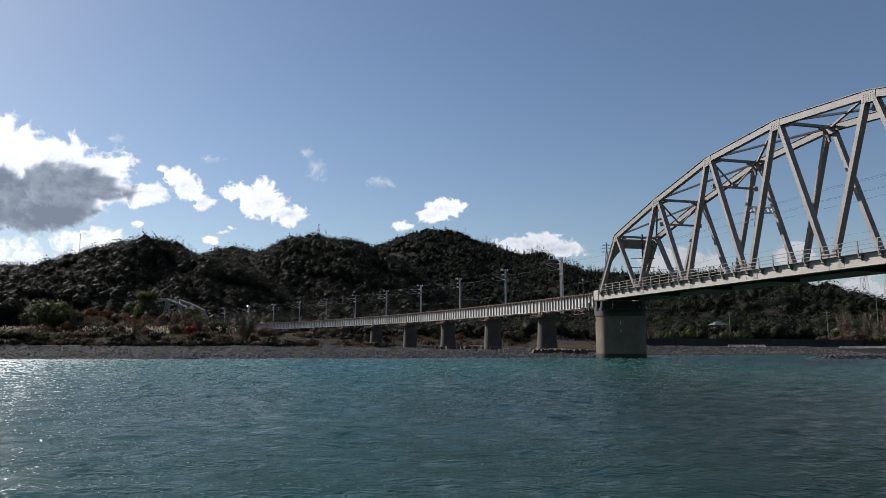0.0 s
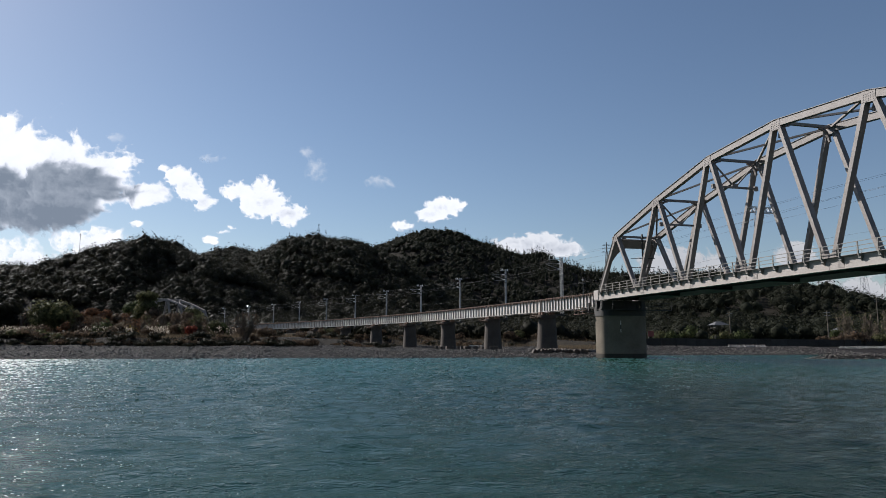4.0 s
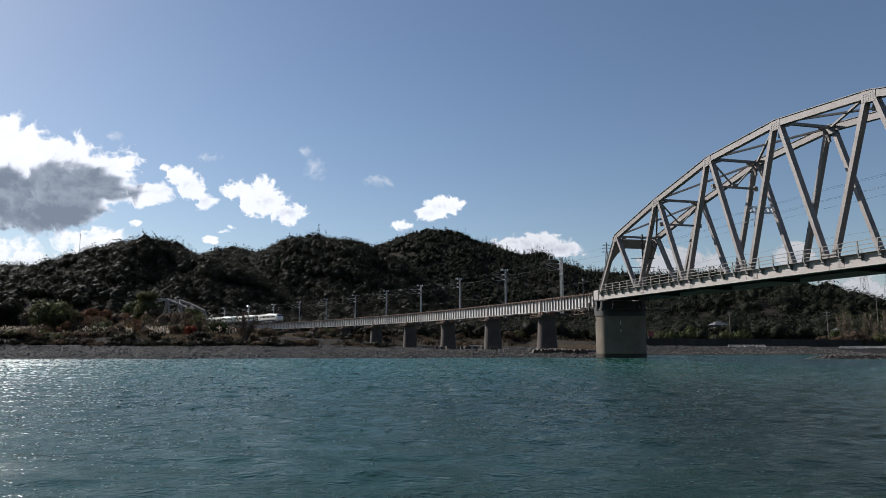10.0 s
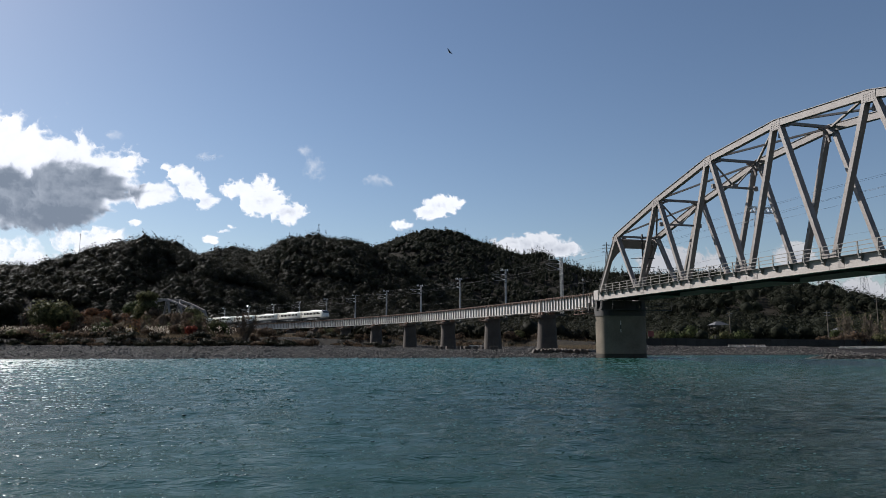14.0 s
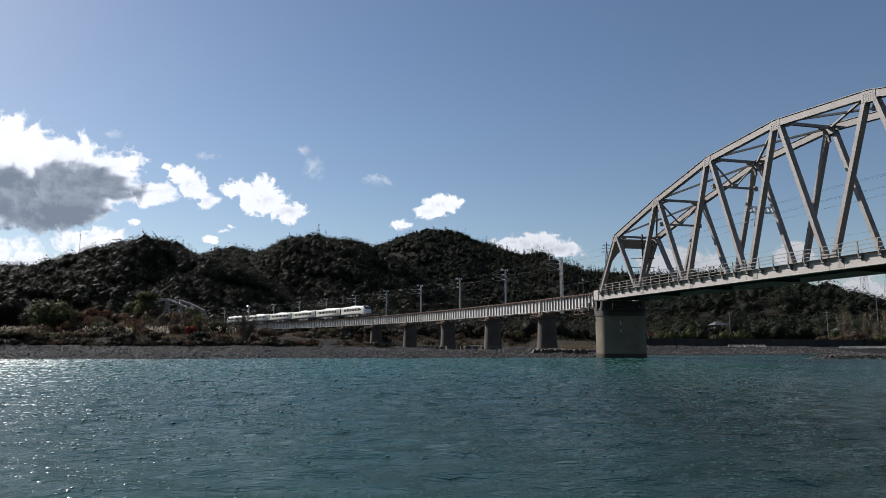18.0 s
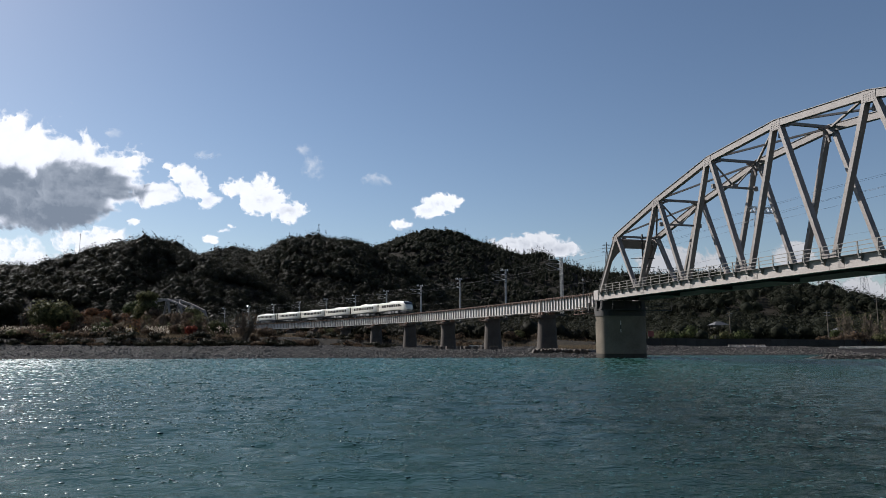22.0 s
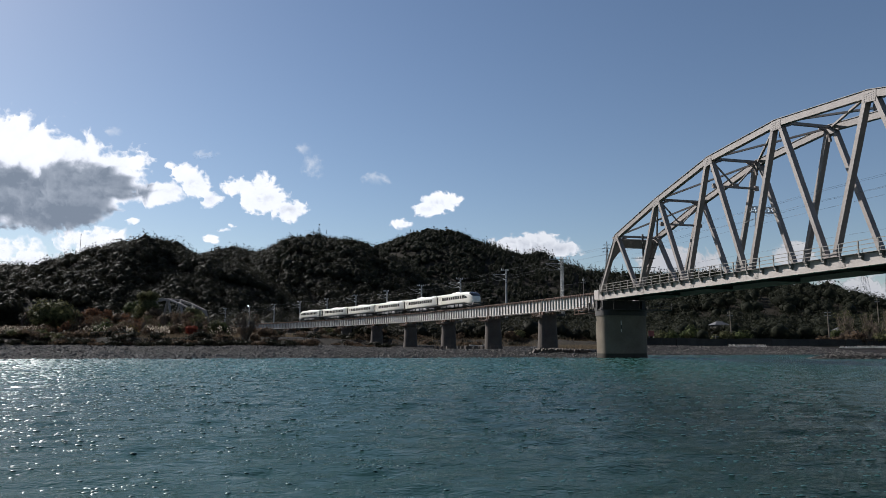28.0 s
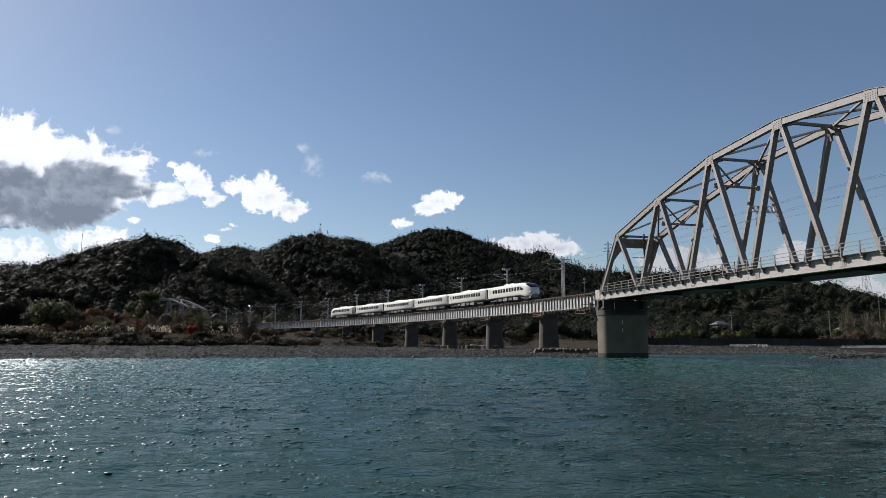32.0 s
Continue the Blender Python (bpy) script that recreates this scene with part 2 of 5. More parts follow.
def build_ground():
    az = np.concatenate([np.linspace(-180, -42, 36, endpoint=False), np.linspace(-42, 42, 240, endpoint=False), np.linspace(42, 180, 37)])
    dist = np.concatenate([[0.01], np.linspace(1, 80, 16, endpoint=False), np.linspace(80, 160, 90, endpoint=False), np.geomspace(160, 4600, 110)])
    a, d = np.meshgrid(np.radians(az), dist)
    x, y = np.sin(a) * d, np.cos(a) * d
    z = terrain(x, y)
    z = np.where(y < -60, 1.0, z)
    v = np.stack([x.ravel(), y.ravel(), z.ravel()], 1)
    n, k = len(dist), len(az)
    i = np.arange((n - 1) * k).reshape(n - 1, k)[:, :-1].ravel()
    q = np.stack([i, i + 1, i + k + 1, i + k], 1)
    v = np.concatenate([v, [[0, 0, float(terrain(0, 0))]]])
    me = big_mesh("ground", v, q[:, ::-1], GRAVEL, True)
    me.materials.append(SOIL)
    cx, cy = v[q].mean(axis=1)[:, 0], v[q].mean(axis=1)[:, 1]
    me.polygons.foreach_set("material_index", (cy - shore(cx) - scarp(cx) > -8.0).astype(np.int32))
    g = new("ground", me)
    tagged(g, "grey gravel river bar rising to dark, shaded earth and hills", "ground", kind="structure")


def waves(x, y):
    """A wind-ruffled surface: many small wave trains running about the same way."""
    rng = np.random.default_rng(5)
    z = np.zeros_like(x)
    for k in range(52):
        wl = 0.45 * (2.8 / 0.45) ** rng.random()
        a = radians(-86 + rng.normal() * 30)
        n = 2 * math.pi / wl
        slope = 0.040 * (1.0 if wl < 1.4 else 1.4 / wl)
        ph = rng.uniform(0, 6.28)
        g = 0.65 + 0.35 * np.sin(0.9 * x / wl ** 0.5 / 3 + 0.5 * y / wl ** 0.5 / 3 + ph * 3)
        s = np.sin(n * (x * math.cos(a) + y * math.sin(a)) + ph)
        z += slope / n * g * (s + 0.35 * s * s)
    # quieter to the right, so the water there mirrors the dark hill
    return z * (1 - 0.5 * step(-8, 34, x))


def build_water():
    bands = ((np.arange(-10, 50, 0.19), np.arange(-50, 50, 0.23)), (np.arange(48.8, 165, 0.42), np.arange(-106, 112, 0.46)))
    vs, qs, off = [], [], 0
    for ys, xs in bands:
        x, y = np.meshgrid(xs, ys)
        z = waves(x, y)
        vs.append(np.stack([x.ravel(), y.ravel(), z.ravel()], 1))
        n, k = x.shape
        i = np.arange((n - 1) * k).reshape(n - 1, k)[:, :-1].ravel()
        qs.append(np.stack([i, i + 1, i + k + 1, i + k], 1) + off)
        off += n * k
    # plain water on both sides, out of sight
    for x0, x1, y0, y1 in ((-150, -49.5, -60, 52.0), (49.5, 190, -60, 52.0), (-50, 50, -60, -9.5)):
        vs.append(np.array([[x0, y0, -0.15], [x1, y0, -0.15], [x1, y1, -0.15], [x0, y1, -0.15]]))
        qs.append(np.array([[0, 1, 2, 3]]) + off)
        off += 4
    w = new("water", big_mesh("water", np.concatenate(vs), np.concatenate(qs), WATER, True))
    return tagged(w, "rippled teal river water sparkling in the sun", "water", kind="structure")


def build_wavelets(parent):
    """Small steep wavelets, singly and in rows along the crests: rounded humps of six sides."""
    rng = np.random.default_rng(12)
    single, rows = 18000, 2000
    y = -9 + 115 * rng.random(single) ** 1.15
    # crowded to the left of the camera's view, where they glint
    x = -1 + 1.5 * rng.random(single) ** 1.8
    x = x * (0.66 * (y + 17) + 5)
    k, m = rng.integers(0, single, rows), rng.integers(3, 9, rows)
    x = np.concatenate([x, np.repeat(x[k], m) + rng.normal(0, 0.5, m.sum())])
    y = np.concatenate([y, np.repeat(y[k], m) + rng.normal(0, 0.10, m.sum())])
    n = len(x)
    steep = np.minimum(0.62 + rng.exponential(0.22, n), 1.5)
    # sized by distance, so the glints keep their size in the camera's view
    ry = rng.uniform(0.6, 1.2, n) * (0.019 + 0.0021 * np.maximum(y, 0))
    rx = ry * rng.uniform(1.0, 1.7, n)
    ang = np.arange(6) * math.pi / 3
    flat = np.concatenate([np.stack([np.cos(ang), np.sin(ang)], 1), [[0, 0]]])
    lift = np.array([0, 0, 0, 0, 0, 0, 0.5])
    px, py = flat[:, 0] * rx[:, None], flat[:, 1] * ry[:, None]
    vz = waves(x, y)[:, None] + 0.003 + lift * (np.minimum(steep, 0.8) * ry)[:, None]
    nr = np.stack([flat[:, 0] * (steep * ry / rx)[:, None], flat[:, 1] * steep[:, None], np.ones((n, 7))], 2)
    nr /= np.linalg.norm(nr, axis=2, keepdims=True)
    tri = np.array([(i, (i + 1) % 6, 6) for i in range(6)])
    f = (tri[None] + (np.arange(n) * 7)[:, None, None]).reshape(-1, 3)
    ob = new("wavelets", big_mesh("wavelets", np.stack([x[:, None] + px, y[:, None] + py, vz], 2).reshape(-1, 3), f, CREST, True, normals=nr.reshape(-1, 3)))
    ob.parent = parent
    tagged(ob, "small steep glinting wavelets", kind="stuff")


build_ground()
water = build_water()
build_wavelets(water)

# ---- the truss bridges ----
PANEL, HALF = 11.4975, 3.39
CHORD_LOW = 8.99
NODE_UP = (8.68, 11.98, 14.66, 15.57, 14.66, 11.98, 8.68)


def truss_bridge(m, label):
    t = thing("truss_bridge", m, label, "bridge", "railway truss spans")
    zc = CHORD_LOW + 0.53
    top = [((i + 0.5) * PANEL, CHORD_LOW + h + 0.42) for i, h in enumerate(NODE_UP)]
    length = 7 * PANEL
    for side in (-1, 1):
        y = side * HALF
        # bottom chord, in panels with splice plates
        for i in range(7):
            bm = nb()
            box(bm, ((i + 0.5) * PANEL, y, zc), (PANEL - 0.03, 0.55, 1.05))
            box(bm, ((i + 0.5) * PANEL, y + side * 0.02, zc - 0.54), (PANEL - 0.03, 0.66, 0.05))
            ch = part("bottom_chord", bm, SUNLIT_CHORD_PAINT, t)
            bm = nb()
            box(bm, ((i + 0.12) * PANEL, y + side * 0.285, zc), (0.8, 0.03, 0.85))
            for k in range(9):
                for q in (-1, 1):
                    box(bm, ((i + 0.12) * PANEL + q * 0.2, y + side * 0.31, zc - 0.36 + 0.09 * k), (0.3, 0.02, 0.03))
            part("splice_plate", bm, SUNLIT_CHORD_PAINT, ch)
        # top chord and end posts
        pts = [(0.0, zc + 0.3)] + top + [(length, zc + 0.3)]
        for i in range(len(pts) - 1):
            a, b = pts[i], pts[i + 1]
            bm = nb()
            beam(bm, (a[0], y, a[1]), (b[0], y, b[1]), 0.55, 0.72)
            beam(bm, (a[0], y, a[1] + 0.37), (b[0], y, b[1] + 0.37), 0.72, 0.05)
            part("end_post" if i in (0, len(pts) - 2) else "top_chord", bm, PAINT, t)
        # diagonals
        for i, (x, z) in enumerate(top):
            for q in (0, 1):
                if (i == 0 and q == 0) or (i == 6 and q == 1):
                    continue
                bm = nb()
                foot = (i + q) * PANEL + (0.45 if q == 0 else -0.45)
                beam(bm, (x + (q - 0.5) * 0.7, y, z), (foot, y, zc + 0.45), 0.56, 0.44, up=(1, 0, 0))
                beam(bm, (x + (q - 0.5) * 0.7 + 0.22, y, z), (foot + 0.22, y, zc + 0.45), 0.62, 0.03, up=(1, 0, 0))
                part("diagonal", bm, PAINT, t)
            # gusset plates with bolts
            bm = nb()
            slope = math.atan2(top[min(i + 1, 6)][1] - top[max(i - 1, 0)][1], top[min(i + 1, 6)][0] - top[max(i - 1, 0)][0])
            for s2 in (-1, 1):
                c = Vector((x, y + s2 * 0.29, z - 0.25))
                box(bm, c, (1.45, 0.03, 1.0), Matrix.Rotation(-slope, 3, "Y"))
            g = part("gusset_plate", bm, PAINT, t)
            bm = nb()
            for a in range(5):
                for b in range(4):
                    box(bm, (x - 0.5 + 0.25 * a, y + side * 0.315, z - 0.6 + 0.2 * b), (0.07, 0.03, 0.07))
            tagged(part("bolts", bm, PAINT, g), kind="stuff")
        for i in range(1, 7):
            bm = nb()
            box(bm, (i * PANEL, y + side * 0.29, zc + 0.62), (1.9, 0.03, 0.8))
            part("gusset_plate", bm, PAINT, t)
    for side in (-1, 1):
        for x0 in (-0.75, length + 0.75):
            part("end_plate", box(nb(), (x0, side * HALF, zc + 0.25), (1.5, 0.7, 1.55), bevel=0.04), SUNLIT_CHORD_PAINT, t)
    # across: struts with curved ends, lateral bracing, portals
    for i, (x, z) in enumerate(top):
        bm = nb()
        box(bm, (x, 0, z + 0.12), (0.32, 2 * HALF - 0.5, 0.3))
        for side in (-1, 1):
            for k in range(5):
                a0, a1 = radians(18 * k), radians(18 * (k + 1))
                f = lambda a: (x, side * (HALF - 0.25 - 1.3 * (1 - math.cos(a))), z - 1.5 + 1.45 * math.sin(a))
                beam(bm, f(a0), f(a1), 0.26, 0.22, up=(1, 0, 0))
        part("cross_strut", bm, PAINT, t)
        if i in (1, 2, 5):
            bm = nb()
            box(bm, (x, 0, z - 3.2), (0.24, 2 * HALF - 0.4, 0.24))
            for side in (-1, 1):
                beam(bm, (x, side * (HALF - 0.3), z - 0.1), (x, side * 0.1, z - 3.1), 0.16, 0.16)
                box(bm, (x, side * (HALF - 0.45), z - 3.2), (0.3, 0.5, 0.55))
            box(bm, (x, 0, z - 2.95), (0.2, 0.8, 0.45))
            part("sway_frame", bm, PAINT, t)
        if i < 6:
            x2, z2 = top[i + 1]
            for q in (-1, 1):
                bm = nb()
                beam(bm, (x, q * HALF, z + 0.1 + 0.01 * q), (x2, -q * HALF, z2 + 0.1 + 0.01 * q), 0.24, 0.2)
                part("lateral_brace", bm, PAINT, t)
    for x0, z0, d in ((top[0][0], top[0][1], -1), (top[6][0], top[6][1], 1)):
        bm = nb()
        # deep portal plate in the plane of the end posts
        run = Vector((d * PANEL / 2, 0, zc + 0.3 - z0)).normalized()
        turn = Matrix((Vector((0, 1, 0)).cross(-run), Vector((0, 1, 0)), -run)).transposed()
        ys = [(HALF - 0.22) * (k / 14 - 1) for k in range(29)]
        out = turn @ Vector((0.14, 0, 0))
        rows = []
        for y in ys:
            low = 1.75 + 2.9 * (max(0.0, abs(y) - HALF + 2.1) / 1.88) ** 2.2
            p = Vector((x0, y, z0))
            rows.append([bm.verts.new(p + run * r + s * out) for r, s in ((0.3, -1), (0.3, 1), (low, 1), (low, -1))])
        for a, b in zip(rows[:-1], rows[1:]):
            for k in range(4):
                bm.faces.new((a[k], a[(k + 1) % 4], b[(k + 1) % 4], b[k]))
        for y in ys[::4]:
            box(bm, Vector((x0, y, z0)) + run * 1.0, (0.36, 0.08, 1.35), turn)
        bmesh.ops.recalc_face_normals(bm, faces=bm.faces)
        part("portal_frame", bm, PAINT, t)
    # floor: beams, stringers, deck plate; their dark colour holds the shade under the deck
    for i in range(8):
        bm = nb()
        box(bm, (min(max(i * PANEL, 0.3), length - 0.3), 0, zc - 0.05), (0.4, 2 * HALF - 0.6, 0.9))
        part("floor_beam", bm, DARK_STEEL_AND_SHADE, t)
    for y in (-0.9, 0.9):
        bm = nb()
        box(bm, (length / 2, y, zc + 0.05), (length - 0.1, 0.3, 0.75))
        part("stringer", bm, DARK_STEEL_AND_SHADE, t)
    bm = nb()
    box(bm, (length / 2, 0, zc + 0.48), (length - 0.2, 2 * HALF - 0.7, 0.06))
    part("deck_plate", bm, DARK_STEEL_AND_SHADE, t)
    for y in (-0.53, 0.53):
        bm = nb()
        box(bm, (length / 2, y, RAIL_TOP - 0.1), (length, 0.07, 0.16))
        part("rail", bm, RUST, t)
    # walkway brackets and handrails on both edges; their dull grey holds shade
    bm = nb()
    box(bm, (0, 0.24, 0.52), (0.16, 0.66, 0.08))
    # dark block in place of the bracket's shadow on the chord
    box(bm, (0, 0.22, 0.34), (0.3, 0.36, 0.3))
    beam(bm, (0, 0.08, 0.0), (0, 0.42, 0.42), 0.16, 0.12)
    bracket = mesh_of("bracket", bm, RAIL_GREY_AND_SHADE)
    bm = nb()
    box(bm, (0, 0.5, 1.08), (0.11, 0.09, 1.2))
    post = mesh_of("handrail_post", bm, RAIL_GREY_AND_SHADE)
    nposts = 38
    for side in (-1, 1):
        for k in range(nposts):
            x = 1.2 + k * (length - 2.4) / (nposts - 1)
            mm = pose(x, side * (HALF + 0.2), zc, 0, 0, 0 if side > 0 else 180)
            piece("bracket", bracket, t, mm)
            piece("handrail_post", post, t, mm)
        for z in (0.9, 1.28, 1.66):
            bm = nb()
            box(bm, (length / 2, side * (HALF + 0.7), zc + z), (length - 2.2, 0.05, 0.06))
            part("handrail", bm, RAIL_GREY_AND_SHADE, t)
        bm = nb()
        box(bm, (length / 2, side * (HALF + 0.36), zc + 0.58), (length - 2.2, 0.6, 0.04))
        part("walkway_grating", bm, PAINT, t)
    return t


TRUSS_TURN = math.degrees(0.2565) - 90
TRUSS_X, TRUSS_Y = 24.640 + HALF * math.cos(0.2565), 109.062 + HALF * math.sin(0.2565)
truss_bridge(pose(TRUSS_X, TRUSS_Y, 0, 0, 0, TRUSS_TURN), "pale grey steel through truss railway bridge on a round pier")
fx, fy = axis(242)
fa = heading(287)
far_truss = truss_bridge(pose(fx - math.sin(fa) * 7 * PANEL, fy + math.cos(fa) * 7 * PANEL, 0, 0, 0, math.degrees(fa) - 90),
                         "grey steel truss span far off behind bank trees")


def big_pier(m, base, label):
    t = thing("bridge_pier", m, label, "pier", "bridge piers")

    def oval(bm, z0, z1, rx, ry, n=48):
        rings = []
        for z in (z0, z1):
            rings.append([bm.verts.new((rx * math.copysign(abs(math.cos(a)) ** 0.62, math.cos(a)), ry * math.copysign(abs(math.sin(a)) ** 0.62, math.sin(a)), z))
                          for a in np.linspace(0, 2 * math.pi, n, endpoint=False)])
        for i in range(n):
            bm.faces.new((rings[0][i], rings[0][(i + 1) % n], rings[1][(i + 1) % n], rings[1][i])).smooth = True
        bm.faces.new([bm.verts.new(v.co) for v in rings[1]])
        bm.faces.new([bm.verts.new(v.co) for v in rings[0][::-1]])
        return bm
    part("shaft", oval(nb(), 0.7, 6.5, 2.3, 3.85), CONCRETE, t)
    part("tide_band", oval(nb(), base, 0.7, 2.31, 3.86), WET, t, "dark wet band at the waterline")
    # pier head and staging are coloured dark for the deck's shade on them
    part("coping", oval(nb(), 6.5, 7.3, 2.4, 3.95), DARK_STEEL_AND_SHADE, t, "pier head with the deck's shade put into its dark colour")
    for x in (-3.0, 3.0):
        part("staging", box(nb(), (x, 0.9, 7.35), (1.1, 12.2, 0.12)), DARK_STEEL_AND_SHADE, t, "steel inspection staging darkened for the deck's shade")
        for k in range(7):
            part("staging_post", box(nb(), (x + math.copysign(0.5, x), -5.1 + k * 2.0, 7.9), (0.07, 0.07, 1.1)), DARK_STEEL_AND_SHADE, t)
        for z in (7.9, 8.4):
            part("staging_rail", box(nb(), (x + math.copysign(0.5, x), 0.9, z), (0.06, 12.1, 0.06)), DARK_STEEL_AND_SHADE, t)
    # added to close the dark gap between deck and pier head
    part("crossbeam", box(nb(), (0, 0, 8.1), (1.5, 2 * HALF - 0.9, 1.5), bevel=0.05), DARK_STEEL_AND_SHADE, t, "steel crossbeam darkened for the deck's shade between the bearings")
    for y in (-HALF, HALF):
        for x in (-0.9, 0.9):
            bm = nb()
            box(bm, (x, y, 7.55), (0.9, 0.9, 0.5))
            box(bm, (x, y, 8.3), (0.6, 0.6, 1.1))
            part("bearing", bm, DARK_STEEL_AND_SHADE, t)
    return t


near_pier = big_pier(pose(TRUSS_X, TRUSS_Y, 0, 0, 0, TRUSS_TURN), -2.0, "round grey concrete river pier with dark waterline")
for z, h, mat in ((5.4, 0.65, PAINT_WEB), (4.75, 0.6, DARK_STEEL_AND_SHADE), (4.2, 0.5, PAINT_WEB)):
    bm = nb()
    box(bm, (0, 0, 0), (0.05, 0.12, h))
    piece("level_mark", mesh_of("level_mark", bm, mat), near_pier, pose(2.27, -1.24, z, 0, 0, -14))
ex, ey = TRUSS_X + math.sin(0.2565) * 7 * PANEL, TRUSS_Y - math.cos(0.2565) * 7 * PANEL
big_pier(pose(ex, ey, 0, 0, 0, TRUSS_TURN), -2.0, "round grey concrete river pier with dark waterline")
for s in (242, 242 + 7 * PANEL):
    x, y = fx - math.sin(fa) * (s - 242), fy + math.cos(fa) * (s - 242)
    big_pier(pose(x, y, 0, 0, 0, math.degrees(fa) - 90), -2.0, "grey concrete pier among bank trees")

# ---- the plate girder viaduct ----


def girder_span(s0, s1):
    """A plate girder span between two joints of the track."""
    (x0, y0), (x1, y1) = axis(s0), axis(s1)
    ln = math.hypot(x1 - x0, y1 - y0)
    ang = math.degrees(math.atan2(y0 - y1, x0 - x1))
    t = thing("girder_span", pose((x0 + x1) / 2, (y0 + y1) / 2, GIRDER_TOP - GIRDER_DEPTH, 0, 0, ang),
              "light grey riveted plate girder span with open sleeper deck", "bridge", "girder spans")
    ln -= 0.25
    d = GIRDER_DEPTH - 0.2
    for y in (-1.1, 1.1):
        bm = nb()
        box(bm, (0, y, d / 2), (ln, 0.03, d))
        web = part("web", bm, PAINT_WEB, t)
        for z in (0.03, d - 0.03):
            bm = nb()
            box(bm, (0, y, z), (ln, 0.42, 0.06))
            part("flange", bm, RUST if z > 1 else PAINT_WEB, t)
    # stiffeners share the web's paint; the darker grey stands for their shadows
    bm = nb()
    box(bm, (0, 0, 0), (0.10, 0.24, d - 0.14))
    stiff = mesh_of("stiffener", bm, RAIL_GREY_AND_SHADE)
    n = 17
    for k in range(n + 1):
        for y in (-1.175, 1.175):
            piece("stiffener", stiff, t, pose(-ln / 2 + 0.12 + k * (ln - 0.24) / n, y, d / 2))
    for k in range(7):
        bm = nb()
        x = -ln / 2 + 0.2 + k * (ln - 0.4) / 6
        beam(bm, (x, -1.05, 0.1), (x, 1.05, d - 0.15), 0.1, 0.1)
        beam(bm, (x, 1.05, 0.1), (x, -1.05, d - 0.15), 0.1, 0.1)
        part("cross_frame", bm, DARK_STEEL_AND_SHADE, t)
    bm = nb()
    box(bm, (0, 0, 0), (0.22, 2.9, 0.2))
    sl = mesh_of("sleeper", bm, SLEEPER)
    m = int(ln / 0.6)
    for k in range(m):
        piece("sleeper", sl, t, pose(-ln / 2 + 0.3 + k * (ln - 0.6) / (m - 1), 0, GIRDER_DEPTH - 0.1))
    for y in (-0.535, 0.535):
        bm = nb()
        box(bm, (0, y, GIRDER_DEPTH + 0.02), (ln + 0.22, 0.14, 0.03))
        box(bm, (0, y, GIRDER_DEPTH + 0.1), (ln + 0.22, 0.03, 0.14))
        box(bm, (0, y, GIRDER_DEPTH + 0.18), (ln + 0.22, 0.07, 0.05))
        part("rail", bm, RUST, t)
    return t


JOINTS = [-18.3] + [SPAN * i for i in range(11)] + [241.6]
for a, b in zip(JOINTS[:-1], JOINTS[1:]):
    girder_span(a, b)


def girder_pier(s):
    x, y = axis(s)
    g = float(terrain(x, y))
    a = heading(s)
    t = thing("girder_pier", pose(x, y, g, 0, 0, math.degrees(a) - 90), "brown stained tapered concrete railway pier on gravel", "pier", "girder piers")
    h = GIRDER_TOP - GIRDER_DEPTH - g
    bm = nb()
    rings = []
    for z, r in ((-1.0, 1.95), (0.0, 1.9), (h - 1.2, 1.6), (h - 1.15, 1.78), (h - 0.55, 1.78)):
        rings.append([bm.verts.new((r * math.cos(q), r * 1.02 * math.sin(q), z)) for q in np.linspace(0, 2 * math.pi, 28, endpoint=False)])
    for r0, r1 in zip(rings[:-1], rings[1:]):
        for i in range(28):
            bm.faces.new((r0[i], r0[(i + 1) % 28], r1[(i + 1) % 28], r1[i]))
    bm.faces.new(rings[-1])
    part("shaft", bm, BROWN_PIER, t)
    for yy in (-1.1, 1.1):
        for xx in (-0.5, 0.5):
            bm = nb()
            box(bm, (xx, yy, h - 0.27), (0.5, 0.55, 0.54))
            part("bearing", bm, RUST, t)
    # inspection platform on the near side
    bm = nb()
    box(bm, (0.0, -2.25, h - 0.95), (2.6, 0.9, 0.06))
    for xx in (-1.25, 0, 1.25):
        beam(bm, (xx, -1.6, h - 1.3), (xx, -2.65, h - 0.98), 0.08, 0.08)
    part("platform", bm, RUST, t)
    for z in (0.35, 0.7):
        bm = nb()
        box(bm, (0, -2.66, h - 0.95 + z), (2.6, 0.06, 0.06))
        part("handrail", bm, RUST, t)
    for xx in (-1.27, -0.42, 0.42, 1.27):
        bm = nb()
        box(bm, (xx, -2.66, h - 0.6), (0.06, 0.06, 0.75))
        part("post", bm, RUST, t)
    return t


for s in JOINTS[1:-1]:
    girder_pier(s)

# ---- overhead line ----
POLE_TOP = 18.5


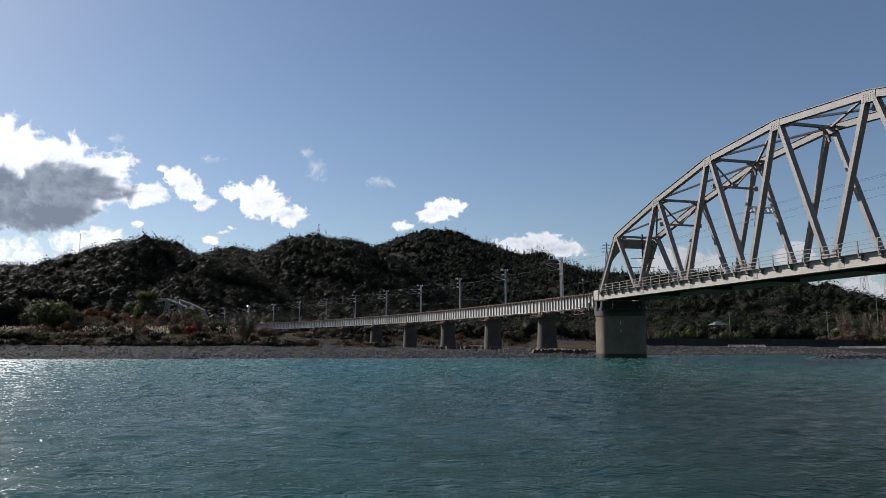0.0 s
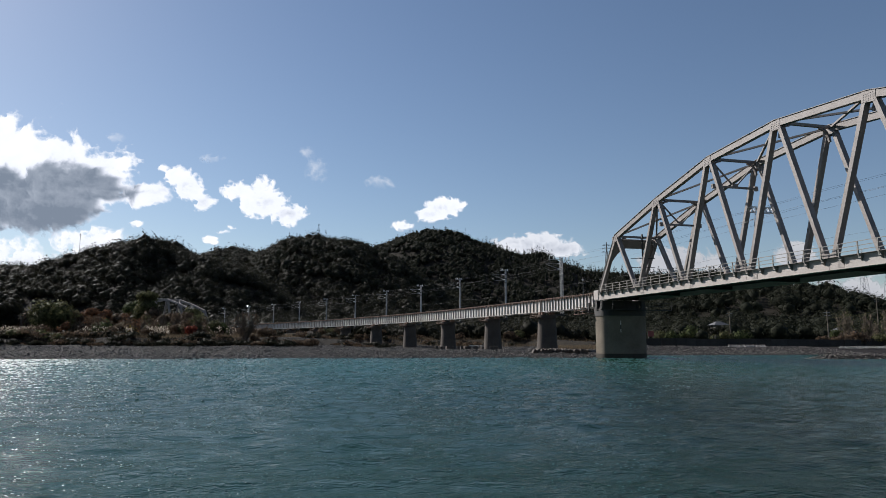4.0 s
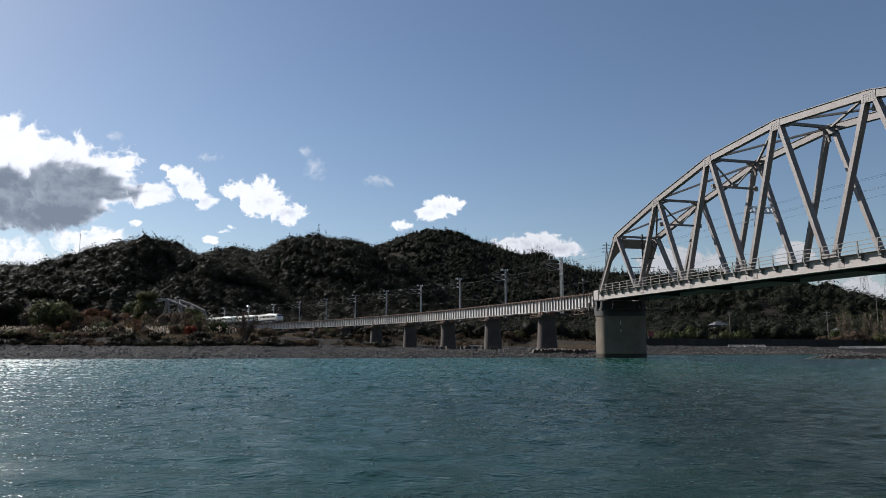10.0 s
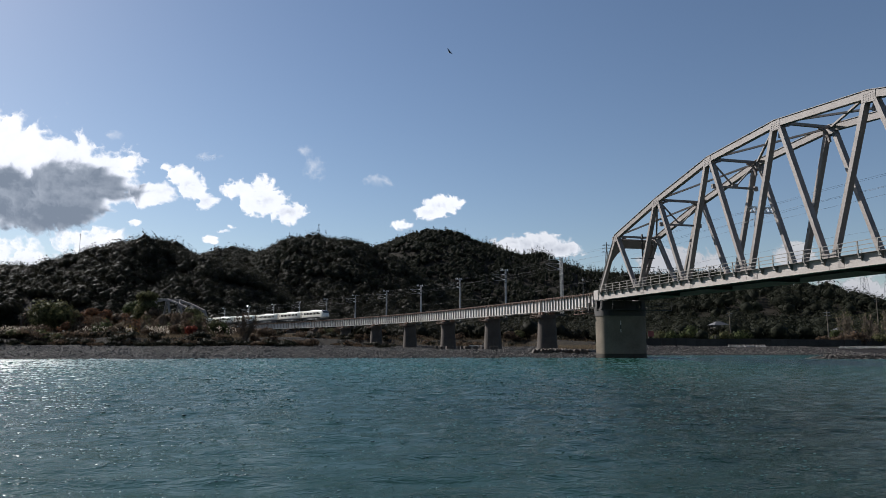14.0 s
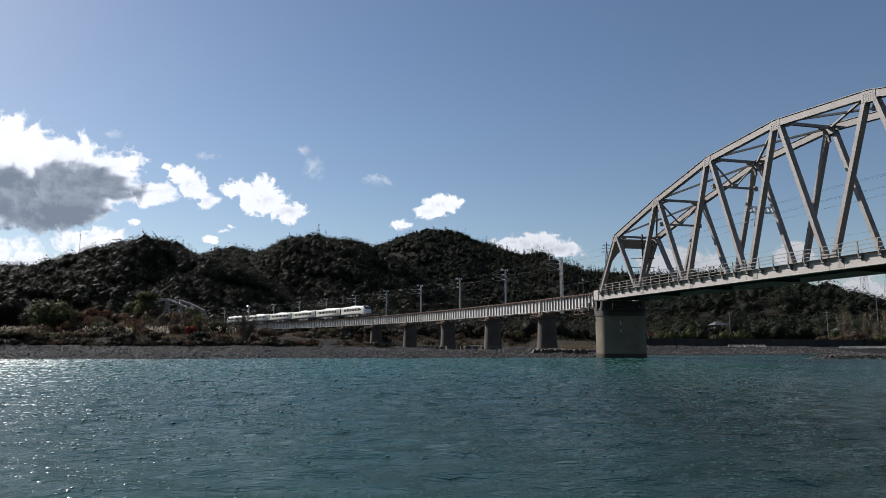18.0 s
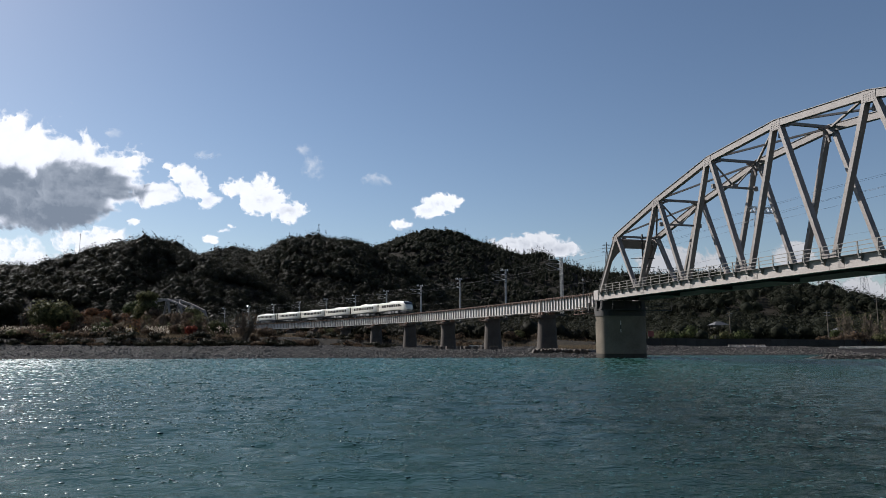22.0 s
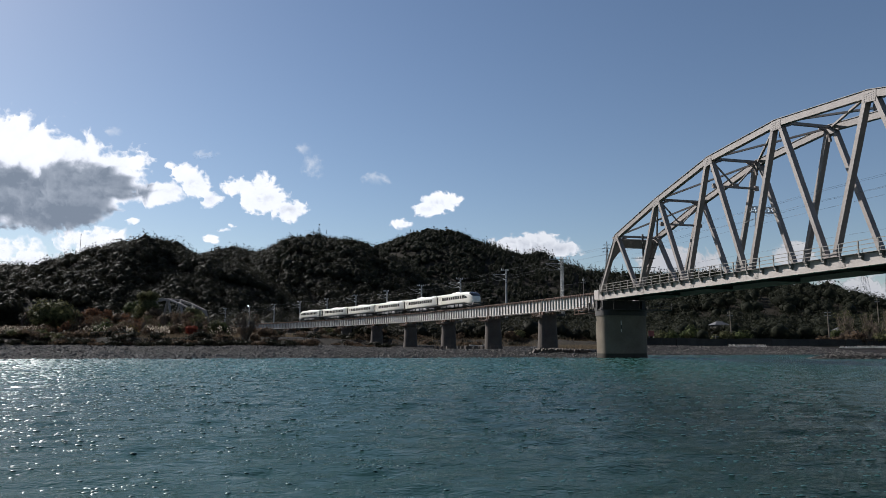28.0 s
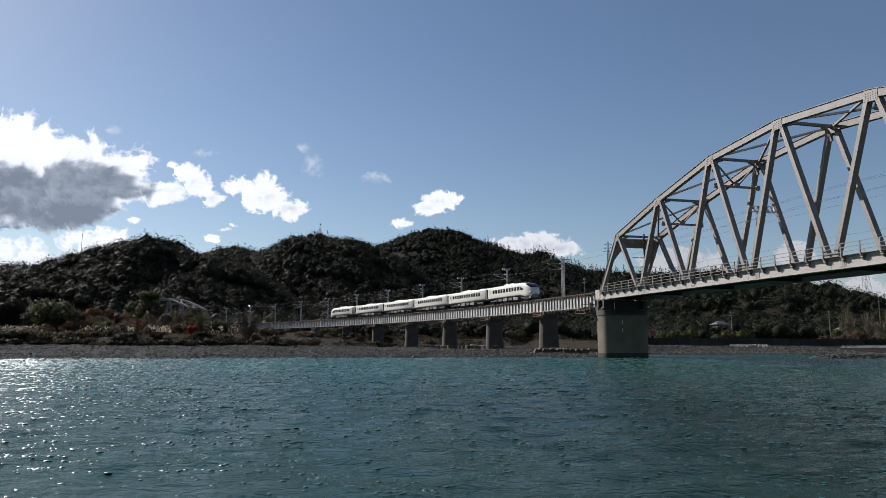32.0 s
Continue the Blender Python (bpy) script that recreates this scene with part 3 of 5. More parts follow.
def line_pole(s, style):
    x, y = axis(s)
    a = heading(s)
    side = 3.33
    lab = {"tube": "grey tubular overhead line pole with a bracket arm", "lattice": "grey lattice overhead line mast with a crossarm",
           "lamp": "grey overhead line pole carrying a bright lamp"}[style]
    t = thing("overhead_line_pole", track_pose(s, GIRDER_TOP - 2.9, side), lab, "pole", "overhead line poles")
    h = POLE_TOP - GIRDER_TOP + 2.9
    arm = h - 2.3
    if style == "lattice":
        for xx in (-0.2, 0.2):
            for yy in (-0.2, 0.2):
                bm = nb()
                box(bm, (xx, yy, h / 2), (0.09, 0.09, h))
                part("leg", bm, POLE_GREY, t)
        n = 22
        bm = nb()
        for k in range(n):
            z0, z1 = k * h / n, (k + 1) * h / n
            q = 1 if k % 2 else -1
            for c in (-0.2, 0.2):
                beam(bm, (-0.2 * q, c, z0), (0.2 * q, c, z1), 0.04, 0.04)
                beam(bm, (c, -0.2 * q, z0), (c, 0.2 * q, z1), 0.04, 0.04)
        part("lacing", bm, POLE_GREY, t)
        bm = nb()
        box(bm, (0.0, -0.4, h - 0.45), (0.12, 4.6, 0.14))
        part("crossarm", bm, POLE_GREY, t)
        for yy in (-2.5, -1.6, 1.0, 1.7):
            bm = nb()
            for k in range(4):
                rod(bm, (0, yy, h - 0.33 + 0.12 * k), (0, yy, h - 0.25 + 0.12 * k), 0.11, n=8)
            part("insulator", bm, INSUL, t)
    else:
        part("shaft", rod(nb(), (0, 0, 0), (0, 0, h), 0.24, 0.19, n=12), POLE_GREY, t)
        bm = nb()
        for k in range(3):
            rod(bm, (0, 0, h - 1.2 - 0.9 * k), (0, 0, h - 1.08 - 0.9 * k), 0.27, n=12)
        part("band", bm, DARK_STEEL_AND_SHADE, t)
        bm = nb()
        box(bm, (0, -0.3, h - 0.3), (0.1, 1.9, 0.1))
        part("crossarm", bm, POLE_GREY, t)
        for yy in (-1.1, -0.7, 0.5):
            part("insulator", rod(nb(), (0, yy, h - 0.25), (0, yy, h + 0.1), 0.09, 0.05), INSUL, t)
    part("foot_bracket", box(box(nb(), (0, -0.9, 0.15), (0.35, 2.4, 0.3)), (0, 0, 0.2), (0.6, 0.6, 0.4)), DARK_STEEL_AND_SHADE, t)
    bm = nb()
    rod(bm, (0, -0.2, arm), (0, -side, arm + 0.9), 0.04)
    rod(bm, (0, -0.2, arm + 1.1), (0, -side - 0.1, arm + 0.95), 0.035)
    rod(bm, (0, -0.2, arm - 0.05), (0, -side + 0.9, arm - 0.25), 0.035)
    rod(bm, (0, -side + 0.9, arm - 0.25), (0, -side, arm + 0.1), 0.03)
    part("bracket_arm", bm, POLE_GREY, t)
    for z in (arm, arm + 1.1):
        part("arm_insulator", rod(nb(), (0, -0.25, z), (0, -0.75, z + (0.12 if z == arm else -0.03)), 0.09), INSUL, t)
    if style == "lamp":
        bm = nb()
        bmesh.ops.create_uvsphere(bm, u_segments=12, v_segments=8, radius=0.28, matrix=pose(0, -0.7, h + 0.2))
        part("lamp_head", bm, LAMP_GLOW, t, "bright white lamp")
    return t


LAMP_GLOW = bpy.data.materials.new("lamp_light")
LAMP_GLOW.use_nodes = True
LAMP_GLOW.node_tree.nodes["Principled BSDF"].inputs["Emission Color"].default_value = (1, 0.98, 0.92, 1)
LAMP_GLOW.node_tree.nodes["Principled BSDF"].inputs["Emission Strength"].default_value = 2.0
for i in range(11):
    line_pole(SPAN * i, {0: "lattice", 9: "lamp"}.get(i, "tube"))


def wire(name, label, side, z, sag, r=0.009):
    """A wire strung along the poles, with sag in each span."""
    cu = bpy.data.curves.new(name, "CURVE")
    cu.dimensions = "3D"
    cu.bevel_depth, cu.bevel_resolution = r, 0
    pts = []
    stops = [SPAN * i for i in range(10, -1, -1)]
    for a, b in zip(stops[:-1], stops[1:]):
        for k in range(6):
            u = k / 6
            s = a + (b - a) * u
            x, y = axis(s)
            q = heading(s)
            pts.append((x + side * math.cos(q), y + side * math.sin(q), z - 4 * sag * u * (1 - u)))
    x0, y0 = axis(0)
    pts.append((x0 + side * math.cos(BEND0), y0 + side * math.sin(BEND0), z))
    ca, sa = math.cos(0.2565), math.sin(0.2565)
    inner = max(min(side, 2.6), -2.6)
    for k in range(0, 9):
        d = -0.2 + k * 10.0
        pts.append((TRUSS_X + sa * d + ca * inner, TRUSS_Y - ca * d + sa * inner, z - 0.4 * sag * (k % 2)))
    sp = cu.splines.new("POLY")
    sp.points.add(len(pts) - 1)
    for p, q in zip(sp.points, pts):
        p.co = (*q, 1)
    cu.materials.append(WIRE)
    ob = new(name, cu)
    me = bpy.data.meshes.new_from_object(ob.evaluated_get(bpy.context.evaluated_depsgraph_get()))
    bpy.data.objects.remove(ob)
    tagged(new(name, me), label, "wire", "overhead wires")


for sd, z, sag in ((0.0, 15.75, 0.05), (0.05, 16.7, 0.5), (3.4, 18.3, 0.35), (2.5, 18.45, 0.4), (3.7, 13.2, 0.45), (3.0, 17.2, 0.4)):
    wire("overhead_wire", "thin dark overhead wire strung between railway poles", sd, z, sag)

# line equipment inside the truss span
tm = pose(TRUSS_X, TRUSS_Y, 0, 0, 0, TRUSS_TURN)
t = thing("wire_support_beam", tm @ pose(2.72 * PANEL, 0, 17.7), "grey lattice beam holding wires across the truss", "beam")
for zz in (-0.3, 0.3):
    for xx in (-0.25, 0.25):
        part("chord", box(nb(), (xx, 1.6, zz), (0.07, 3.6, 0.07)), POLE_GREY, t)
bm = nb()
for k in range(12):
    y0, y1 = -0.2 + k * 0.3, 0.1 + k * 0.3
    q = 0.3 if k % 2 else -0.3
    for xx in (-0.25, 0.25):
        beam(bm, (xx, y0, -q), (xx, y1, q), 0.05, 0.05)
part("lacing", bm, POLE_GREY, t)
bm = nb()
rod(bm, (0, 0.6, -0.3), (0.1, 0.3, -2.0), 0.04)
rod(bm, (0, 0.6, -1.0), (-2.2, 0.3, -1.4), 0.03)
rod(bm, (0, 0.6, -0.5), (1.8, 0.2, -1.7), 0.03)
part("hanger", bm, RAIL_GREY_AND_SHADE, t)
t = thing("drop_post", tm @ pose(0.55 * PANEL, 0.6, 12.2), "dark steel drop post carrying wire brackets", "post")
part("shaft", box(nb(), (0, 0, 3.2), (0.2, 0.2, 6.4)), DARK_STEEL_AND_SHADE, t)
for z in (1.3, 2.7):
    part("arm", rod(nb(), (0, -2.0, z), (0, 2.0, z + 0.1), 0.05), DARK_STEEL_AND_SHADE, t)
    part("insulator", rod(nb(), (0, -0.8, z + 0.05), (0, -0.2, z + 0.06), 0.1), INSUL, t)

t = thing("signal_post", track_pose(-16.6, GIRDER_TOP - 0.3, -2.2), "thin grey signal post beside the track", "post")
part("shaft", rod(nb(), (0, 0, 0), (0, 0, 3.0), 0.05), RAIL_GREY_AND_SHADE, t)
part("head", box(nb(), (0, 0, 2.6), (0.25, 0.3, 0.3), bevel=0.03), POLE_GREY, t)
part("arm", box(nb(), (0, 0, 2.1), (0.08, 0.8, 0.08)), POLE_GREY, t)
part("foot", box(nb(), (0, 0.6, 0.0), (0.2, 1.4, 0.12)), DARK_STEEL_AND_SHADE, t)

# landing with rails at the joint of girder and truss
t = thing("inspection_landing", track_pose(-17.2, GIRDER_TOP - GIRDER_DEPTH - 1.05, -2.0), "rusty steel inspection landing with rails on the pier head", "platform")
part("floor", box(nb(), (0, -0.5, 0), (4.2, 1.4, 0.1)), RUST, t)
for xx in (-2, -0.7, 0.7, 2):
    part("post", box(nb(), (xx, -1.15, 0.55), (0.07, 0.07, 1.1)), RUST, t)
for z in (0.55, 1.05):
    part("handrail", box(nb(), (0, -1.15, z), (4.1, 0.06, 0.06)), RUST, t)
part("hanger", box(nb(), (0, 0.4, 0.9), (0.3, 0.2, 1.8)), DARK_STEEL_AND_SHADE, t)

# ---- the train ----
BODY_LOW, BODY_TOP, BODY_HALF = 0.95, 3.52, 1.45


def section(w, zb, zt, n=30, p=9.0):
    zc, hh = (zb + zt) / 2, (zt - zb) / 2
    out = []
    for k in range(n):
        a = 2 * math.pi * (k + 0.5) / n
        c, s = math.cos(a), math.sin(a)
        q = p if s < 0 else 3.4
        out.append((w * math.copysign(abs(c) ** (2 / p), c), zc + hh * math.copysign(abs(s) ** (2 / q), s)))
    return out


def nose_section(u):
    """Half width, underside and roof of the body at u, from the cab's start (0) to the tip (1)."""
    w = BODY_HALF * (1 - 0.10 * u ** 2) * math.sqrt(max(0.05, 1 - 0.94 * max(0, (u - 0.30) / 0.70) ** 2.4))
    zt = BODY_TOP - 1.62 * u ** 2.1 - 0.35 * u ** 8
    zb = BODY_LOW - 0.5 * min(1, u * 2.2) + 0.4 * max(0, (u - 0.82) / 0.18) ** 2
    return w, zb, zt


def loft(bm, rings, close=True):
    vs = [[bm.verts.new(p) for p in r] for r in rings]
    n = len(vs[0])
    for a, b in zip(vs[:-1], vs[1:]):
        for i in range(n):
            bm.faces.new((a[i], a[(i + 1) % n], b[(i + 1) % n], b[i]))
    if close:
        bm.faces.new(vs[0][::-1])
        bm.faces.new(vs[-1])
    for f in bm.faces:
        f.smooth = True
    return bm


NOSE = 4.1


def car(kind):
    lab = {"lead": "white streamlined train cab car with an oval black windscreen", "mid": "white train car with a row of dark windows"}[kind]
    t = thing("train_car", Matrix(), lab, "train", "train cars")
    back, front = -10.05, (10.05 if kind == "mid" else 9.7 - NOSE)
    rings = [[(x, y, z) for y, z in section(BODY_HALF * k, BODY_LOW + (1 - k), BODY_TOP - (1 - k) * 1.5)] for x, k in
             ((back, 0.97), (back + 0.08, 1.0), (0, 1.0), (front - (0.08 if kind == "mid" else 0), 1.0))]
    if kind == "mid":
        rings.append([(front, y, z) for y, z in section(BODY_HALF * 0.97, BODY_LOW + 0.03, BODY_TOP - 0.045)])
    else:
        for k in range(1, 23):
            u = math.sin(k / 22 * math.pi / 2)
            w, zb, zt = nose_section(u)
            rings.append([(front + u * NOSE, y, z) for y, z in section(max(w, 0.12), zb, max(zt, zb + 0.3), p=9 - 6.6 * u)])
    body = part("body", loft(nb(), rings), TRAIN_WHITE, t)
    # windows, doors
    bm = nb()
    box(bm, (0, 0, 0), (0.92, 0.03, 0.78), bevel=0.012)
    win = mesh_of("window", bm, TRAIN_GLASS)
    bm = nb()
    box(bm, (0, 0, 0), (0.95, 0.03, 1.95), bevel=0.012)
    door = mesh_of("door", bm, TRAIN_WHITE)
    bm = nb()
    box(bm, (0, 0, 0), (0.75, 0.05, 1.9), bevel=0.012)
    slot = mesh_of("end_window", bm, TRAIN_GLASS)
    bm = nb()
    box(bm, (0, 0, 0), (0.28, 0.02, 0.7))
    pane = mesh_of("pane", bm, TRAIN_GLASS)
    nw = 12 if kind == "mid" else 10
    for side in (-1, 1):
        y = side * (BODY_HALF - 0.006)
        for k in range(nw):
            piece("window", win, t, pose(-6.2 + k * 1.22, y, 2.38))
        d = piece("door", door, t, pose(-7.9, y + side * 0.012, 2.05))
        piece("pane", pane, d, pose(0, side * 0.012, 0.35))
        bm = nb()
        for zz in (1.0, -1.0):
            box(bm, (0, 0, zz), (1.02, 0.012, 0.035))
        for xx in (-0.5, 0.5):
            box(bm, (xx, 0, 0), (0.035, 0.012, 2.0))
        seal = mesh_of("door_seal", bm, TRAIN_UNDER)
        piece("door_seal", seal, t, pose(-7.9, y + side * 0.008, 2.05))
        piece("end_window", slot, t, pose(-9.35, y, 2.15))
    # roof equipment
    bm = nb()
    loft(bm, [[(x, yy, zz) for yy, zz in section(0.95 * k, BODY_TOP - 0.25, BODY_TOP + 0.24 * k, n=16)] for x, k in ((-2.6, 0.8), (-2.2, 1), (1.6, 1), (2.0, 0.8))])
    part("roof_unit", bm, TRAIN_WHITE, t)
    if kind == "mid":
        bm = nb()
        loft(bm, [[(x, yy, zz) for yy, zz in section(0.8 * k, BODY_TOP - 0.25, BODY_TOP + 0.16 * k, n=16)] for x, k in ((6.2, 0.8), (6.5, 1), (8.2, 1), (8.5, 0.8))])
        part("roof_unit", bm, TRAIN_BOX, t)
    # gangway behind
    bm = nb()
    box(bm, (back - 0.12, 0, 2.05), (0.36, 2.2, 2.1))
    part("gangway", bm, TRAIN_UNDER, t)
    # under the floor
    part("underframe", box(nb(), (0, 0, 0.86), (19.6, 2.2, 0.2)), TRAIN_UNDER, t)
    for k, (x, l, h) in enumerate(((-3.6, 1.6, 0.5), (-1.4, 1.9, 0.58), (1.0, 1.5, 0.5), (3.2, 1.9, 0.58))):
        part("equipment_box", box(nb(), (x, 0, 0.78 - h / 2), (l, 2.5, h), bevel=0.03), TRAIN_BOX if k % 2 else TRAIN_UNDER, t)
    for x in (-6.9, 6.9):
        bm = nb()
        for yy in (-1.0, 1.0):
            box(bm, (x, yy, 0.52), (3.0, 0.16, 0.24))
            box(bm, (x, yy, 0.72), (0.9, 0.2, 0.3))
        box(bm, (x, 0, 0.55), (0.7, 2.0, 0.25))
        part("bogie_frame", bm, TRAIN_UNDER, t)
        for dx in (-1.05, 1.05):
            for yy in (-0.62, 0.62):
                part("wheel", rod(nb(), (x + dx, yy - 0.06, 0.43), (x + dx, yy + 0.06, 0.43), 0.43, n=20), DARK_STEEL_AND_SHADE, t)
    if kind == "lead":
        # oval windscreen and cab side windows, laid a finger's width over the nose
        bm = nb()
        vs = []
        for k in range(13):
            u = 0.36 + 0.46 * k / 12
            w, zb, zt = nose_section(u)
            zc, hh, p = (zb + zt) / 2, (zt - zb) / 2, 9 - 6.6 * u
            half = min(0.86 * w, 1.22 * (1 - abs(k / 6 - 1) ** 3.2) ** 0.5 + 0.05)
            row = []
            for i in range(17):
                y = half * (i / 8 - 1)
                z = zc + hh * (1 - min(0.98, abs(y) / w) ** p) ** (1 / 3.4)
                row.append(bm.verts.new((front + u * NOSE + 0.03, y * 1.02, z + 0.045)))
            vs.append(row)
        for a, b in zip(vs[:-1], vs[1:]):
            for i in range(16):
                bm.faces.new((a[i], b[i], b[i + 1], a[i + 1])).smooth = True
        part("windscreen", bm, TRAIN_GLASS, t, "black oval windscreen")
        for side in (-1, 1):
            bm = nb()
            grid = []
            for j in range(7):
                u = -0.05 + 0.36 * j / 6
                w, zb, zt = nose_section(max(u, 0.0))
                zc, hh = (zb + zt) / 2, (zt - zb) / 2
                low, high = 2.02, 2.80 - 0.09 * j
                row = []
                for i in range(4):
                    z = low + (high - low) * i / 3
                    v = (1 - min(0.97, abs((z - zc) / hh)) ** 3.4) ** (1 / (9 - 6.6 * max(u, 0)))
                    row.append(bm.verts.new((front + u * NOSE, side * (w * v + 0.03), z)))
                grid.append(row)
            for r0, r1 in zip(grid[:-1], grid[1:]):
                for i in range(3):
                    bm.faces.new((r0[i], r1[i], r1[i + 1], r0[i + 1]))
            part("cab_window", bm, TRAIN_GLASS, t)
            w, zb, zt = nose_section(0.80)
            bm = nb()
            bmesh.ops.create_uvsphere(bm, u_segments=12, v_segments=8, radius=0.16, matrix=pose(front + 0.80 * NOSE, side * 1.02, 1.45) @ Matrix.Diagonal((1.3, 1, 0.7, 1)))
            part("headlight", bm, INSUL, t, "clear headlight")
        bm = nb()
        box(bm, (front + 0.55 * NOSE, 0, 0.42), (0.62 * NOSE, 2.1, 0.5), bevel=0.1)
        part("skirt", bm, TRAIN_UNDER, t, "dark grey skirt")
    return t


lead = car("lead")
tail = copy_thing(lead, Matrix())
cars = [lead]
mid = car("mid")
cars.append(mid)
for k in range(3):
    cars.append(copy_thing(mid, Matrix()))
cars.append(tail)


def nose_s(t):
    """How far the train's nose is beyond the first joint at t seconds."""
    return ((-5.18884e-3 * t + 0.421281) * t - 17.69112) * t + 308.218


def car_rows(i):
    rows = []
    for k in range(17):
        t = 2.0 * k
        s = nose_s(t) + 10.6 + i * 20.5 + (0.3 if i == 5 else 0)
        m = track_pose(s, RAIL_TOP)
        if i == 5:
            m = m @ pose(0, 0, 0, 0, 0, 180)
        rows.append((t, m))
    return rows

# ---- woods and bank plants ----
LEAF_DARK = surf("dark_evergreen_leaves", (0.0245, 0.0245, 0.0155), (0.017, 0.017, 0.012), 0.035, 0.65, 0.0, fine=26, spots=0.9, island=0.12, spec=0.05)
LEAF_CEDAR_AND_SHADE = surf("cedar_needles_and_hill_shade", (0.023, 0.026, 0.016), (0.015, 0.016, 0.011), 0.03, 0.7, 0.0, fine=26, spots=0.9, island=0.12, spec=0.05)
LEAF_OLIVE = surf("olive_green_leaves", (0.105, 0.102, 0.048), (0.045, 0.050, 0.022), 0.3, 0.65, 0.0, fine=6, island=0.5, spec=0.05)
LEAF_BROWN = surf("brown_dry_leaves", (0.12, 0.083, 0.054), (0.052, 0.037, 0.026), 0.3, 0.8, 0.0, fine=6, island=0.5, spec=0.05)
LEAF_ORANGE = surf("orange_autumn_leaves", (0.17, 0.082, 0.042), (0.07, 0.038, 0.024), 0.4, 0.75, 0.0, fine=6, island=0.5, spec=0.05)
LEAF_RED = surf("red_autumn_leaves", (0.24, 0.05, 0.03), (0.11, 0.028, 0.018), 0.4, 0.75, 0.0, fine=6, island=0.5, spec=0.05)
LEAF_YELLOW = surf("yellow_autumn_leaves", (0.38, 0.27, 0.065), (0.15, 0.11, 0.03), 0.4, 0.75, 0.0, fine=6, island=0.5, spec=0.05)
LEAF_GREEN = surf("fresh_green_leaves", (0.075, 0.09, 0.034), (0.034, 0.042, 0.018), 0.4, 0.65, 0.0, fine=6, island=0.5, spec=0.05)
BARK = surf("grey_brown_bark", (0.15, 0.12, 0.095), (0.07, 0.055, 0.045), 2.0, 0.9, 0.4, spec=0.1)
TWIG = surf("pale_bare_twigs", (0.135, 0.108, 0.084), (0.065, 0.052, 0.042), 2.0, 0.9, 0.0, island=0.5, spec=0.1)
PLUME = surf("cream_grass_plumes", (0.44, 0.38, 0.30), (0.24, 0.2, 0.16), 1.0, 0.9, 0.0, island=0.6, spec=0.1)
STRAW = surf("straw_coloured_dry_grass", (0.15, 0.118, 0.08), (0.06, 0.047, 0.034), 0.6, 0.9, 0.0, island=0.6, spec=0.1)


def leafy(m, share=0.3):
    """Lets light through the leaves of m."""
    nt = m.node_tree
    b = nt.nodes["Principled BSDF"]
    tl = nt.nodes.new("ShaderNodeBsdfTranslucent")
    mix = nt.nodes.new("ShaderNodeMixShader")
    mix.inputs[0].default_value = share
    nt.links.new(b.inputs["Base Color"].links[0].from_socket, tl.inputs["Color"])
    if b.inputs["Normal"].links:
        nt.links.new(b.inputs["Normal"].links[0].from_socket, tl.inputs["Normal"])
    nt.links.new(b.outputs[0], mix.inputs[1])
    nt.links.new(tl.outputs[0], mix.inputs[2])
    nt.links.new(mix.outputs[0], nt.nodes["Material Output"].inputs["Surface"])


for leaf_material in (LEAF_DARK, LEAF_CEDAR_AND_SHADE):
    leafy(leaf_material, 0.3)
for leaf_material in (PLUME, STRAW, LEAF_OLIVE, LEAF_BROWN, LEAF_ORANGE, LEAF_RED, LEAF_YELLOW, LEAF_GREEN):
    leafy(leaf_material)

_bm = nb()
bmesh.ops.create_icosphere(_bm, subdivisions=1, radius=1)
_bm.verts.ensure_lookup_table()
ICO_V = np.array([v.co[:] for v in _bm.verts])
ICO_F = np.array([[v.index for v in f.verts] for f in _bm.faces])
_bm.free()


def foliage(rng, centres, radius, tall, leaves, size, cone):
    """Leaf clumps as small three-sided blades on lumpy crowns. centres: (n, 3) of the crown's middle; radius, tall: (n,)."""
    n = len(centres)
    d = rng.normal(size=(n, leaves, 3))
    d[..., 2] = np.where(d[..., 2] < 0, d[..., 2] * 0.55, d[..., 2])
    d /= np.linalg.norm(d, axis=2, keepdims=True)
    ph = rng.uniform(0, 6.28, (n, 1, 4))
    az = np.arctan2(d[..., 1], d[..., 0])
    lump = 1 + 0.22 * np.sin(3 * az + ph[..., 0]) * np.sin(4 * d[..., 2] + ph[..., 1]) + 0.14 * np.sin(7 * az + ph[..., 2] + 5 * d[..., 2])
    r = lump * (0.72 + 0.30 * rng.random((n, leaves)) ** 0.6)
    p = d * r[..., None]
    # pointed crowns: narrow towards the top
    cone = np.asarray(cone).reshape(-1, 1)
    v = rng.random((n, leaves)) ** 1.4
    q = np.stack([np.cos(az) * (1 - v) * (0.75 + 0.3 * rng.random((n, leaves))), np.sin(az) * (1 - v) * (0.75 + 0.3 * rng.random((n, leaves))), v * 2.2 - 1.0], 2)
    p = np.where(cone[..., None] > 0.5, q, p)
    p = centres[:, None, :] + p * np.stack([radius, radius, tall], 1)[:, None, :]
    nrm = d + rng.normal(size=d.shape) * 0.3
    nrm /= np.linalg.norm(nrm, axis=2, keepdims=True)
    u = np.cross(nrm, rng.normal(size=d.shape))
    u /= np.linalg.norm(u, axis=2, keepdims=True) + 1e-9
    w = np.cross(nrm, u)
    s = size * (0.6 + 0.8 * rng.random((n, leaves, 1))) * (radius / radius.mean())[:, None, None] ** 0.5
    k = 0.65 + 0.5 * rng.random((n, leaves, 1))
    v3 = np.stack([p - u * s, p + u * s * 0.6 - w * s * k, p + u * s * 0.6 + w * s * k], 2).reshape(-1, 3)
    soft = d * np.array([1, 1, 0.9]) + rng.normal(size=d.shape) * 0.12
    soft /= np.linalg.norm(soft, axis=2, keepdims=True)
